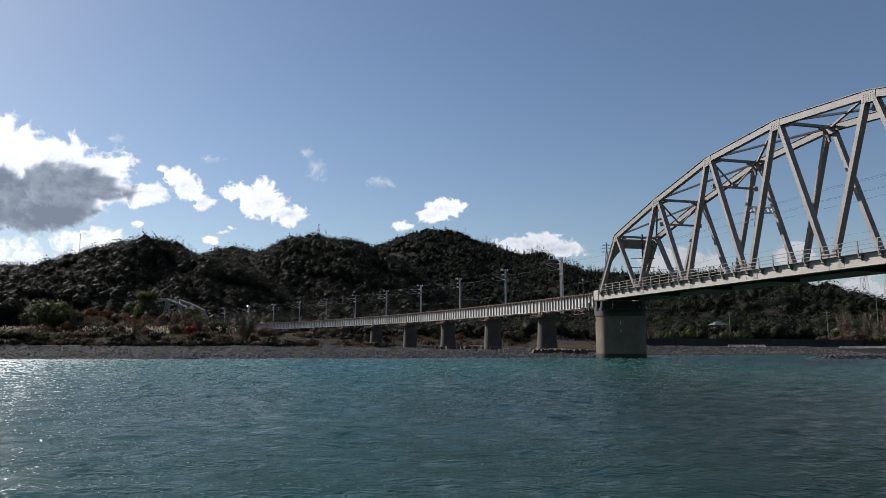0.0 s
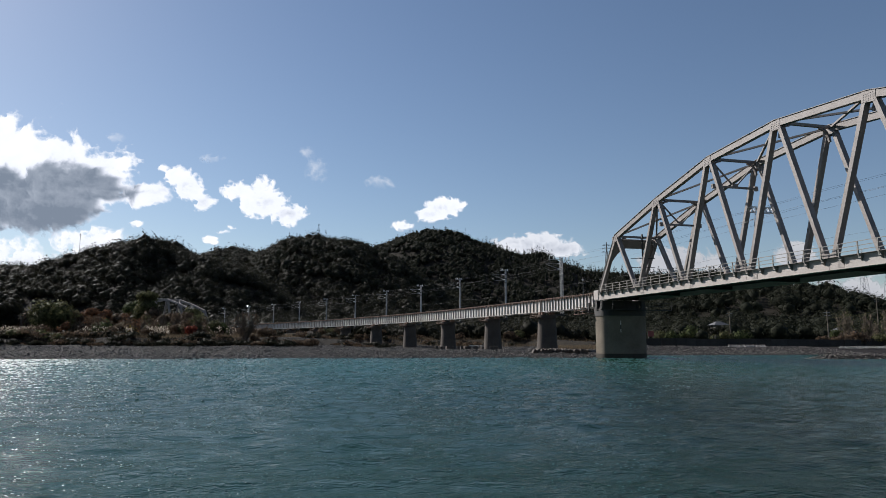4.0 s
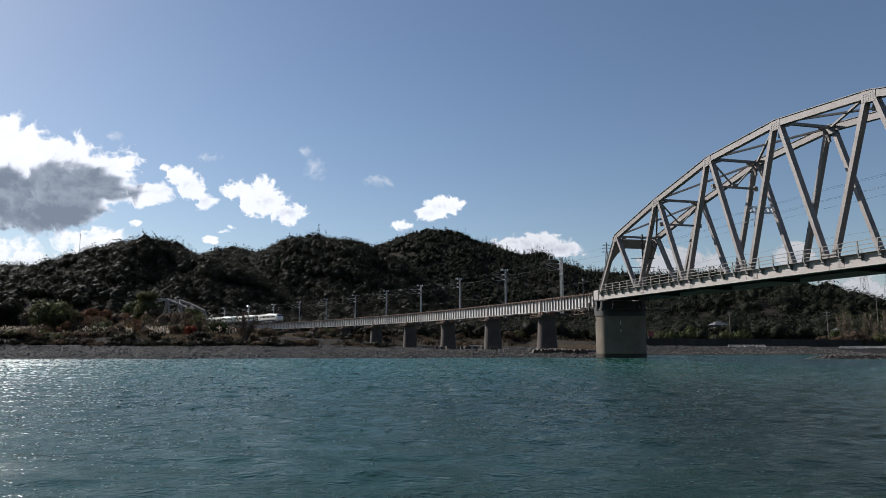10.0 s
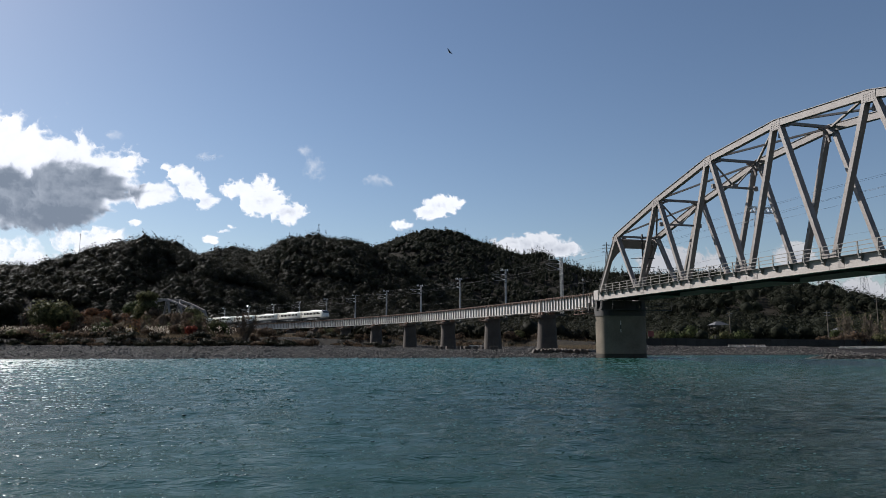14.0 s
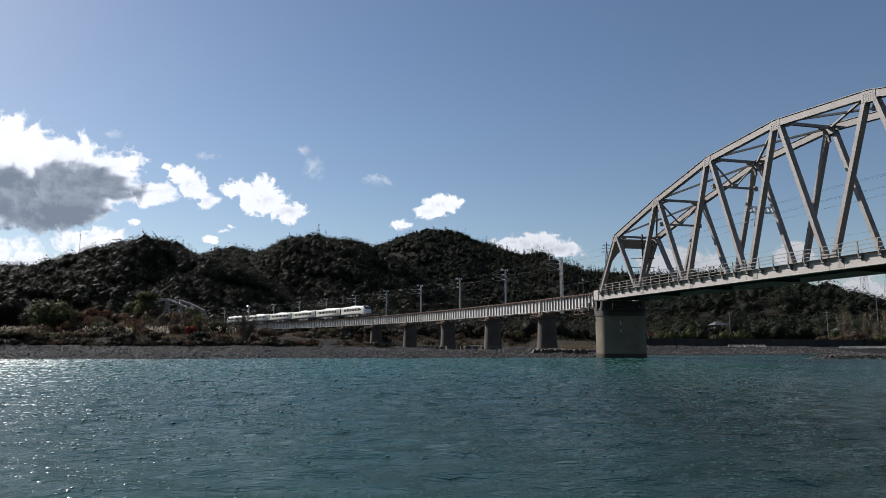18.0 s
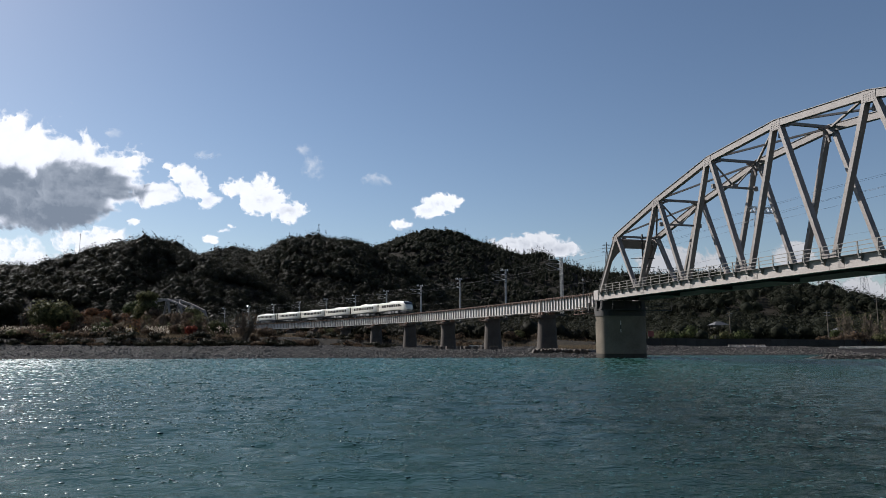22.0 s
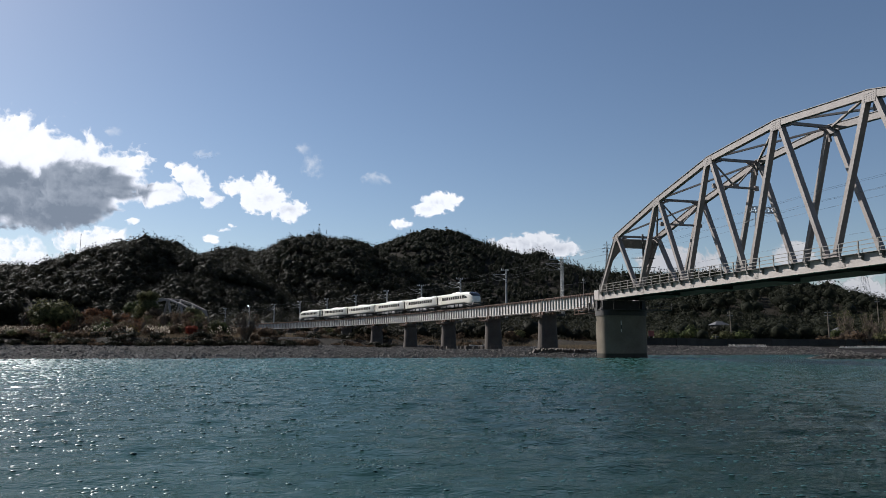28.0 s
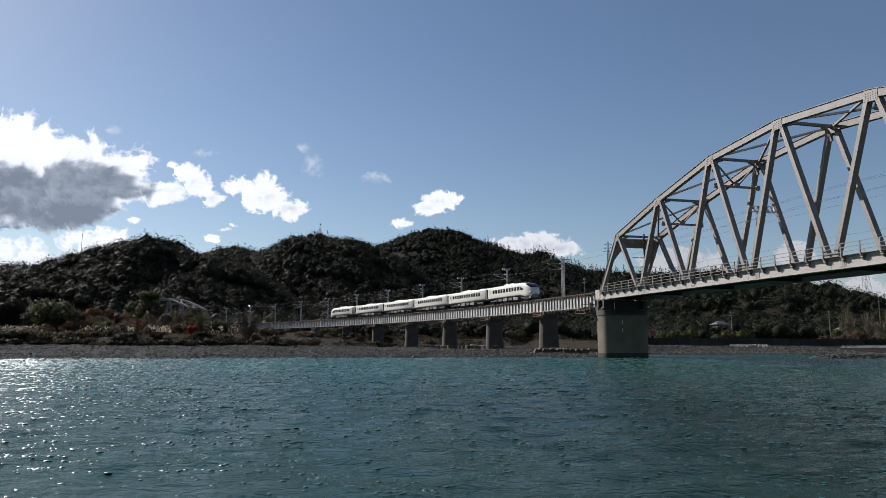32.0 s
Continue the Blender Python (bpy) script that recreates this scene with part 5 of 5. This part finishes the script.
SIGN_WHITE = surf("white_paint", (0.7, 0.7, 0.7), (0.6, 0.6, 0.6), 1.0, 0.6, 0.0)


def bank_wall():
    t = thing("bank_wall", pose(0, 0, 0), "low dark revetment wall along the other bank", "wall", kind="structure")
    xs = np.arange(40, 130, 3.0)
    for a, b in zip(xs[:-1], xs[1:]):
        p = [Vector((x, float(shore(x) + scarp(x)) - 0.8, 0)) for x in (a, b)]
        z = float(terrain(a, p[0].y))
        bm = nb()
        beam(bm, p[0] + Vector((0, 0, z + 0.7)), p[1] + Vector((0, 0, z + 0.7)), 0.5, 2.0)
        beam(bm, p[0] + Vector((0, 0, z + 1.75)), p[1] + Vector((0, 0, z + 1.75)), 0.65, 0.14)
        part("panel", bm, DARK_WALL, t)


bank_wall()


def blocks():
    """Pale wave-breaking blocks on the other bank and slabs at the first girder pier."""
    bm = nb()
    for d in ((0, 0, 1), (0.94, 0, -0.33), (-0.47, 0.82, -0.33), (-0.47, -0.82, -0.33)):
        rod(bm, (0, 0, 0), Vector(d) * 0.36, 0.14, 0.10, n=8)
    tetra = mesh_of("wave_block", bm, PALE_BLOCK)
    rng = random.Random(3)
    for a, b, n in ((1284, 1349, 56), (1478, 1580, 76)):
        for k in range(n):
            px = a + (b - a) * (k // 2 + 0.5) * 2 / n
            d = 165 + (k % 2) * 1.3 + rng.uniform(-0.3, 0.3)
            x, y = at(px + rng.uniform(-0.6, 0.6), d)
            ob = new("wave_block", tetra)
            ob.matrix_world = pose(x, y, float(terrain(x, y)) + 0.14, rng.uniform(-15, 15), rng.uniform(-15, 15), rng.uniform(0, 360))
            tagged(ob, "pale concrete wave-breaking block on the gravel bank", "block", "wave blocks")
    bm = nb()
    box(bm, (0, 0, 0), (0.55, 0.9, 1.0), bevel=0.05)
    slab = mesh_of("stone_block", bm, BROWN_PIER)
    for k in range(30):
        px = 944 + 6.3 * (k % 15) + 3.0 * (k // 15)
        x, y = at(px + rng.uniform(-1, 1), 118.0 + 1.8 * (k // 15) + rng.uniform(-0.4, 0.4))
        ob = new("stone_block", slab)
        ob.matrix_world = pose(x, y, max(float(terrain(x, y)), 0.0) + 0.1, rng.uniform(-12, 12), rng.uniform(15, 38), rng.uniform(-14, 14))
        tagged(ob, "brown squared stone block tumbled at the water's edge", "block", "stone blocks")
    for k in range(16):
        px = 772 + 7.5 * k
        x, y = at(px + rng.uniform(-3, 3), 146 + rng.uniform(-4, 6))
        ob = new("stone_block", slab)
        ob.matrix_world = pose(x, y, float(terrain(x, y)) + 0.3, rng.uniform(-10, 10), rng.uniform(-10, 10), rng.uniform(0, 90))
        tagged(ob, "brown squared stone block lying on the gravel bar", "block", "stone blocks")
    x, y = at(845, 200)
    t = thing("driftwood_log", pose(x, y, float(terrain(x, y)) + 0.3, 0, 3, 8), "pale bleached log on the gravel bar", "log")
    part("trunk", rod(nb(), (-2.6, 0, 0), (2.6, 0, 0), 0.28, 0.16, n=10), PALE_BLOCK, t)
    part("branch", rod(nb(), (0.5, 0, 0), (2.0, 0.6, 0.6), 0.1, 0.05, n=6), PALE_BLOCK, t)


blocks()


def house(px, d, w, dep, h, label, rise=1.6, up=0.0):
    x, y = at(px, d)
    z = float(terrain(x, y)) + up
    t = thing("house", pose(x, y, z, 0, 0, 8), label, "house", "bank houses")
    part("wall", box(nb(), (0, 0, h / 2 - 1), (w, dep, h + 2)), PLASTER, t)
    bm = nb()
    pts = [(-w / 2 - 0.6, -dep / 2 - 0.6, h), (w / 2 + 0.6, -dep / 2 - 0.6, h), (w / 2 + 0.6, dep / 2 + 0.6, h), (-w / 2 - 0.6, dep / 2 + 0.6, h), (-w / 2 + 1.2, 0, h + rise), (w / 2 - 1.2, 0, h + rise)]
    v = [bm.verts.new(p) for p in pts]
    for f in ((0, 1, 5, 4), (2, 3, 4, 5), (1, 2, 5), (3, 0, 4), (3, 2, 1, 0)):
        bm.faces.new([v[i] for i in f])
    part("roof", bm, ROOF_TILE, t)
    for k in range(3):
        wd = part("window", box(nb(), (-w / 3 + k * w / 3, -dep / 2 - 0.02, h * 0.55), (w / 6, 0.06, h * 0.4)), TRAIN_GLASS, t)
        part("frame", box(nb(), (-w / 3 + k * w / 3, -dep / 2 - 0.03, h * 0.55), (0.08, 0.08, h * 0.4)), SIGN_WHITE, wd)
    return t


house(1269, 228, 4.2, 3.6, 1.8, "low house with a grey tiled hip roof in the trees", rise=1.2, up=3.9)
house(1485, 215, 5.5, 4, 2.6, "small pale house behind bare trees", up=0.8)


def mast(px, d, h, label, up=0.0):
    x, y = at(px, d)
    t = thing("utility_pole", pose(x, y, float(terrain(x, y)) + up), label, "pole", "utility poles")
    part("shaft", rod(nb(), (0, 0, -1), (0, 0, h), 0.2, 0.13, n=10), CONCRETE, t)
    for z in (h - 0.5, h - 1.3):
        part("crossarm", box(nb(), (0, 0, z), (1.6, 0.1, 0.1)), POLE_GREY, t)


mast(1289, 205, 9.5, "grey concrete utility pole in the trees")
mast(1461, 186, 9.0, "grey concrete utility pole by the bank wall")
mast(1550, 230, 15.0, "grey concrete utility pole in the trees")
mast(135, 505, 20.0, "thin pale utility pole rising over the wooded hill")
mast(1262, 181, 2.4, "short grey post by the bank wall")

x, y = at(1149, 186)
t = thing("red_board", pose(x, y, float(terrain(x, y)) + 1.2), "small faded red board on posts behind the pier", "board")
part("board", box(nb(), (0, 0, 1.6), (1.5, 0.1, 1.5), bevel=0.03), RED_PAINT, t)
for xx in (-0.6, 0.6):
    part("post", box(nb(), (xx, 0.12, 0.2), (0.1, 0.1, 3.2)), POLE_GREY, t)


def pylon(px, d, foot_z, h, base, label, arms=3):
    x, y = at(px, d)
    t = thing("power_pylon", pose(x, y, foot_z), label, "pylon", "power pylons")
    top = base * 0.12
    w = lambda z: base / 2 + (top - base) / 2 * min(1, z / (h * 0.8))
    th = max(0.12, d / 1230 * 0.34) * (1.7 if d > 1000 else 1.0)
    mat = RAIL_GREY_AND_SHADE if d > 1000 else POLE_GREY
    for sx in (-1, 1):
        for sy in (-1, 1):
            bm = nb()
            beam(bm, (sx * w(0), sy * w(0), -3), (sx * w(h * 0.8), sy * w(h * 0.8), h * 0.8), th, th)
            beam(bm, (sx * w(h * 0.8), sy * w(h * 0.8), h * 0.8), (sx * top / 2, sy * top / 2, h), th, th)
            part("leg", bm, mat, t)
    n = 9
    for k in range(n):
        z0, z1 = h * k / n, h * (k + 1) / n
        bm = nb()
        for s in (-1, 1):
            beam(bm, (-w(z0), s * w(z0), z0), (w(z1), s * w(z1), z1), th * 0.6, th * 0.6)
            beam(bm, (w(z0), s * w(z0), z0), (-w(z1), s * w(z1), z1), th * 0.6, th * 0.6)
            beam(bm, (s * w(z0), -w(z0), z0), (s * w(z1), w(z1), z1), th * 0.6, th * 0.6)
            beam(bm, (-w(z1), s * w(z1), z1), (w(z1), s * w(z1), z1), th * 0.6, th * 0.6)
        part("bracing", bm, mat, t)
    for k in range(arms):
        z = h * (0.7 + 0.1 * k)
        l = h * (0.16 - 0.02 * k)
        bm = nb()
        for s in (-1, 1):
            beam(bm, (0, 0, z), (s * l, 0, z), th, th)
            beam(bm, (0, 0, z + h * 0.04), (s * l, 0, z), th * 0.7, th * 0.7)
        part("crossarm", bm, mat, t)


def ground_at(px, d):
    return float(terrain(*at(px, d)))


pylon(1076, 1190, ground_at(1076, 1190) + 4, 60, 9, "grey lattice power pylon on the wooded ridge")
pylon(789, 1195, ground_at(789, 1195) - 6, 26, 7, "grey lattice power pylon on the mountain top")
pylon(1531, 420, ground_at(1531, 420) + 4, 42, 7, "tall pale lattice power pylon behind the low hill")
pylon(1573, 480, ground_at(1573, 480) + 4, 44, 7, "tall pale lattice power pylon behind the low hill")

# ---- clouds ----


def cloud_material(glow, full=0.34):
    """Vapour: thin where "thickness" is low, from sunlit white to grey as "shade" rises."""
    m = bpy.data.materials.new("cloud_vapour")
    m.use_nodes = True
    nt = m.node_tree
    nt.nodes.remove(nt.nodes["Principled BSDF"])
    co = nt.nodes.new("ShaderNodeTexCoord")
    n = nt.nodes.new("ShaderNodeTexNoise")
    n.inputs["Scale"].default_value = 0.03
    n.inputs["Detail"].default_value = 6
    n.inputs["Roughness"].default_value = 0.6
    nt.links.new(co.outputs["Object"], n.inputs["Vector"])

    def varied(name, amount):
        at_ = nt.nodes.new("ShaderNodeAttribute")
        at_.attribute_name = name
        ma = nt.nodes.new("ShaderNodeMath")
        ma.operation = "MULTIPLY_ADD"
        ma.inputs[1].default_value = amount
        ma.inputs[2].default_value = -amount / 2
        nt.links.new(n.outputs[0], ma.inputs[0])
        add = nt.nodes.new("ShaderNodeMath")
        nt.links.new(at_.outputs["Fac"], add.inputs[0])
        nt.links.new(ma.outputs[0], add.inputs[1])
        return add.outputs[0]
    alpha = nt.nodes.new("ShaderNodeMapRange")
    alpha.interpolation_type = "SMOOTHSTEP"
    alpha.inputs["From Min"].default_value, alpha.inputs["From Max"].default_value = 0.0, full
    nt.links.new(varied("thickness", 0.45), alpha.inputs["Value"])
    ramp = nt.nodes.new("ShaderNodeValToRGB")
    e = ramp.color_ramp.elements
    e[0].position, e[0].color = 0.0, (1.0, 1.0, 1.0, 1)
    e[1].position, e[1].color = 1.0, (0.215, 0.255, 0.31, 1)
    for p, c in ((0.25, (0.93, 0.945, 0.97, 1)), (0.5, (0.62, 0.65, 0.71, 1)), (0.75, (0.36, 0.40, 0.455, 1))):
        k = e.new(p)
        k.color = c
    nt.links.new(varied("shade", 0.28), ramp.inputs[0])
    em = nt.nodes.new("ShaderNodeEmission")
    em.inputs["Strength"].default_value = glow
    nt.links.new(ramp.outputs[0], em.inputs["Color"])
    tr = nt.nodes.new("ShaderNodeBsdfTransparent")
    mix = nt.nodes.new("ShaderNodeMixShader")
    nt.links.new(alpha.outputs[0], mix.inputs[0])
    nt.links.new(tr.outputs[0], mix.inputs[1])
    nt.links.new(em.outputs[0], mix.inputs[2])
    nt.links.new(mix.outputs[0], nt.nodes["Material Output"].inputs["Surface"])
    return m


def cloud_noise(u, v, rng, scale, octaves=6):
    """Turbulent noise between -1 and 1, bent by itself so that it billows."""
    def layer(x, y, grid):
        i, j = np.floor(x).astype(int), np.floor(y).astype(int)
        a, b = x - i, y - j
        a, b = a * a * (3 - 2 * a), b * b * (3 - 2 * b)
        g = lambda p, q: grid[p % 64, q % 64]
        return (g(i, j) * (1 - a) + g(i + 1, j) * a) * (1 - b) + (g(i, j + 1) * (1 - a) + g(i + 1, j + 1) * a) * b
    grids = [rng.uniform(-1, 1, (64, 64)) for _ in range(octaves + 2)]
    bx = layer(u * scale * 0.7, v * scale * 0.7, grids[-1])
    by = layer(u * scale * 0.7 + 9, v * scale * 0.7 + 5, grids[-2])
    out, amp, total = np.zeros_like(u), 1.0, 0.0
    for k in range(octaves):
        f = scale * 2.03 ** k
        out += amp * (1 - 2 * np.abs(layer(u * f + bx * 1.1 + k * 7, v * f * 1.15 + by * 1.1 + k * 3, grids[k])) if k in (1, 2) else layer(u * f + bx * 1.1, v * f * 1.15 + by * 1.1, grids[k]))
        total += amp
        amp *= 0.58
    return out / total * 1.6


CLOUD, CLOUD_SOFT, CLOUD_LOW, CLOUD_WISP = cloud_material(0.68), cloud_material(0.56), cloud_material(0.38), cloud_material(0.6, 1.3)
CLOUD_D = 4200.0
U = CLOUD_D / 1230.1
SKY = pose(0, 0, 2.2, TILT - 90, 0, 0)


def cloud(name, cx, cy, w, h, lobes, label, seed, depth=0.0, material=CLOUD, core=(), thin=0.0):
    """A bank of vapour far off, placed to fit the camera's view: lobes (x, y, half width, half height, thickness) about
    its centre, in pixels.
    """
    rng = np.random.default_rng(seed)
    nx, ny = max(24, int(w / 2)), max(20, int(h / 2))
    u, v = np.meshgrid(np.linspace(-w / 2, w / 2, nx), np.linspace(-h / 2, h / 2, ny))
    f = cloud_noise(u, v, rng, 0.028 if w > 300 else 0.042)
    d = np.full_like(u, -1.0)
    for x, y, rx, ry, k in lobes:
        r = 1 - np.sqrt(((u - x) / rx) ** 2 + ((v - y) / ry) ** 2)
        d = np.maximum(d, np.where(r > 0, k, 0.9) * r)
    t = d * 1.25 + 0.04 + 0.40 * f - thin
    edge = np.minimum(np.minimum(u + w / 2, w / 2 - u) / (0.06 * w), np.minimum(v + h / 2, h / 2 - v) / (0.06 * h))
    t = np.where(edge < 1, np.minimum(t, -0.5 + 1.5 * edge), t)
    bulge = np.clip(t, 0, 2) * -60.0
    verts = np.stack([u.ravel() * U, bulge.ravel(), -v.ravel() * U], 1)
    i = np.arange((ny - 1) * nx).reshape(ny - 1, nx)[:, :-1].ravel()
    me = big_mesh(name, verts, np.stack([i, i + 1, i + nx + 1, i + nx], 1), material, True)
    at2 = me.attributes.new("thickness", "FLOAT", "POINT")
    at2.data.foreach_set("value", t.ravel().astype(np.float32))
    # the unlit underside
    low = np.clip(v / h + 0.5, 0, 1)
    shade = 0.10 + 0.62 * np.clip(t, 0, 0.8) * low - 0.22 * f
    if core:
        g = np.full_like(u, -1.0)
        for x, y, rx, ry in core:
            g = np.maximum(g, 1 - np.sqrt(((u - x) / rx) ** 2 + ((v - y) / ry) ** 2))
        slow = cloud_noise(u, v, rng, 0.012, 4)
        shade = 0.14 + 0.16 * slow + 0.80 * step(-0.05, 0.45, g + 0.30 * slow + 0.24 * f) - 0.14 * f + 0.16 * (low - 0.5)
    at3 = me.attributes.new("shade", "FLOAT", "POINT")
    at3.data.foreach_set("value", shade.ravel().astype(np.float32))
    ob = new(name, me)
    ob.visible_shadow = False
    tagged(ob, label, "cloud", "clouds")
    return ob, cx, cy, depth


def sky_pose(px, py, depth):
    """A place in the sky on the bearing of a point of the first view."""
    k = (CLOUD_D + depth) / 1230.1
    return SKY @ pose((px - 784) * k, 1230.1 * k, (441 - py) * k)


WHITE_LABEL = "bright white sunlit cumulus cloud over the hills"
CLOUDS = [
    (cloud("cloud", 60, 315, 620, 290, ((-200, 0, 160, 114, 1.9), (-80, -4, 150, 108, 1.8), (20, 8, 118, 88, 1.6), (108, 6, 72, 58, 1.2), (190, 30, 56, 24, 1.0), (10, 60, 108, 36, 1.2)),
           "large grey cloud with bright white edges", 1, core=((-180, 45, 200, 84), (-40, 44, 170, 80), (50, 24, 120, 62), (120, 16, 80, 40), (0, 70, 110, 48))), (30, -2)),
    (cloud("cloud", 60, 440, 480, 110, ((-130, 6, 150, 32, 0.6), (100, -8, 80, 30, 0.62), (-10, 24, 120, 24, 0.5)), "low white cloud bank behind the hill", 2, 60, thin=0.10), (6, 0)),
    (cloud("cloud", 325, 335, 150, 110, ((8, -2, 32, 30, 0.75), (-14, -22, 20, 20, 0.6), (36, 24, 22, 18, 0.6), (-36, -38, 12, 8, 0.4)), WHITE_LABEL, 3, thin=0.09), (14, -6)),
    (cloud("cloud", 472, 362, 180, 110, ((-5, -2, 50, 28, 0.8), (-45, -24, 34, 18, 0.6), (40, 18, 38, 20, 0.7), (-10, -30, 26, 18, 0.5)), WHITE_LABEL, 4, thin=0.09), (0, -9)),
    (cloud("cloud", 778, 372, 110, 66, ((5, -2, 38, 20, 0.8), (-18, 8, 28, 14, 0.65), (22, -8, 26, 13, 0.6)), WHITE_LABEL, 5, thin=0.09), (-9, -12)),
    (cloud("cloud", 716, 401, 60, 36, ((0, 0, 22, 11, 0.6),), "small thin white cloud wisp", 6, thin=0.14), (-4, -4)),
    (cloud("cloud", 952, 434, 220, 74, ((0, 0, 78, 22, 0.85), (-38, -2, 50, 16, 0.7), (40, 6, 52, 18, 0.75), (5, -12, 40, 14, 0.6)), WHITE_LABEL, 7, material=CLOUD_SOFT), (-8, 0)),
    (cloud("cloud", 1210, 460, 180, 90, ((0, 4, 80, 26, 0.6), (-20, -10, 40, 16, 0.5)), "soft white cloud low behind the bridge", 8, material=CLOUD_LOW), (-4, 0)),
    (cloud("cloud", 1405, 452, 110, 80, ((0, 0, 36, 24, 0.65),), "soft white cloud low behind the bridge", 9, material=CLOUD_LOW), (-4, 0)),
    (cloud("cloud", 1520, 512, 300, 100, ((0, 4, 140, 34, 0.4),), "soft white cloud low behind the bridge", 10, material=CLOUD_LOW, thin=0.1), (0, 0)),
    (cloud("cloud", 402, 408, 60, 34, ((-4, 3, 14, 5, 0.35), (8, -5, 8, 6, 0.35)), "small thin white cloud wisp", 11, thin=0.10), (0, -4)),
    (cloud("cloud", 240, 397, 60, 34, ((0, 0, 14, 7, 0.4),), "small thin white cloud wisp", 12, thin=0.05), (-10, -6)),
    (cloud("cloud", 372, 424, 50, 30, ((0, 0, 13, 7, 0.38), (8, 6, 8, 4, 0.3)), "small thin white cloud wisp", 13, thin=0.10), (0, -2)),
    (cloud("cloud", 204, 247, 50, 26, ((0, 0, 22, 9, 0.5),), "small thin white cloud wisp", 14, material=CLOUD_WISP, thin=0.12), (-8, -14)),
    (cloud("cloud", 380, 283, 60, 28, ((0, 0, 24, 9, 0.5),), "small thin white cloud wisp", 15, material=CLOUD_WISP, thin=0.12), (-16, -10)),
    (cloud("cloud", 560, 300, 90, 90, ((0, 0, 22, 24, 0.5), (-18, -28, 18, 14, 0.5)), "small thin white cloud wisp", 16, material=CLOUD_WISP, thin=0.12), (-10, -8)),
    (cloud("cloud", 675, 325, 70, 40, ((0, 0, 28, 14, 0.5),), "small thin white cloud wisp", 17, material=CLOUD_WISP, thin=0.12), (-10, -8)),
]

# ---- a bird ----
FEATHER = surf("black_feathers", (0.02, 0.02, 0.022), (0.012, 0.012, 0.013), 5.0, 0.6, 0.0)


def build_bird():
    t = thing("bird", Matrix(), "small black crow flapping across the sky", "bird")
    bm = nb()
    loft(bm, [[(x, y, z) for y, z in section(max(w, 0.012), -w, w, n=10, p=2.2)] for x, w in ((-0.26, 0.02), (-0.16, 0.06), (0.0, 0.085), (0.14, 0.06), (0.2, 0.05), (0.27, 0.012))])
    part("body", bm, FEATHER, t)
    bm = nb()
    box(bm, (-0.32, 0, 0), (0.2, 0.11, 0.015), bevel=0.005)
    part("tail", bm, FEATHER, t)
    wings = []
    for side in (-1, 1):
        bm = nb()
        a = [bm.verts.new((x, side * y, z)) for x, y, z in ((0.13, 0.03, 0.01), (0.16, 0.42, 0.02), (0.02, 0.88, 0.0), (-0.07, 0.74, 0.0), (-0.13, 0.3, 0.0), (-0.12, 0.03, 0.0))]
        f = bm.faces.new(a)
        bmesh.ops.solidify(bm, geom=[f], thickness=0.015)
        wings.append(part("wing", bm, FEATHER, t))
    return t, wings


bird, wings = build_bird()
BIRD_D = 115.0


def bird_pose(px, py, turn, bank):
    k = BIRD_D / 1230.1
    return SKY @ pose((px - 784) * k, 1230.1 * k, (441 - py) * k) @ pose(0, 0, 0, bank, 0, turn)



def motions():
    walk(water, [(0.0, pose(-4, 17, 0)), (32.0, pose(0, 0, 0))])
    for i, c in enumerate(cars):
        walk(c, car_rows(i))
    for (ob, cx, cy, depth), (dx, dy) in CLOUDS:
        walk(ob, [(0.0, sky_pose(cx, cy, depth)), (32.0, sky_pose(cx + dx, cy + dy, depth))])
    walk(bird, [(0.0, bird_pose(1900, 300, 170, 0)), (10.0, bird_pose(1900, 300, 170, 0)), (11.0, bird_pose(1590, 240, 175, 10)), (12.0, bird_pose(1310, 225, 178, -12)),
                (12.5, bird_pose(1177, 212, 172, 8)), (13.0, bird_pose(1042, 185, 165, 20)), (13.5, bird_pose(908, 141, 160, 25)), (14.0, bird_pose(796, 93, 150, 20)),
                (14.5, bird_pose(723, 25, 135, 15)), (15.2, bird_pose(780, -120, 70, 10)), (16.2, bird_pose(1130, -130, 10, 20)), (17.0, bird_pose(1379, 8, -20, 25)),
                (17.5, bird_pose(1516, 142, -25, 10)), (18.0, bird_pose(1660, 270, -25, 0)), (20.0, bird_pose(2100, 330, -20, 0)), (32.0, bird_pose(2100, 330, -20, 0))])
    for k, wing in enumerate(wings):
        side = -1 if k == 0 else 1
        rows = [(0.0, pose(0, 0, 0))]
        for j in range(50):
            rows.append((10.9 + 0.15 * j, pose(0, 0, 0, side * (34 if j % 2 else -22), 0, 0)))
        rows.append((32.0, pose(0, 0, 0)))
        walk(wing, rows)


motions()
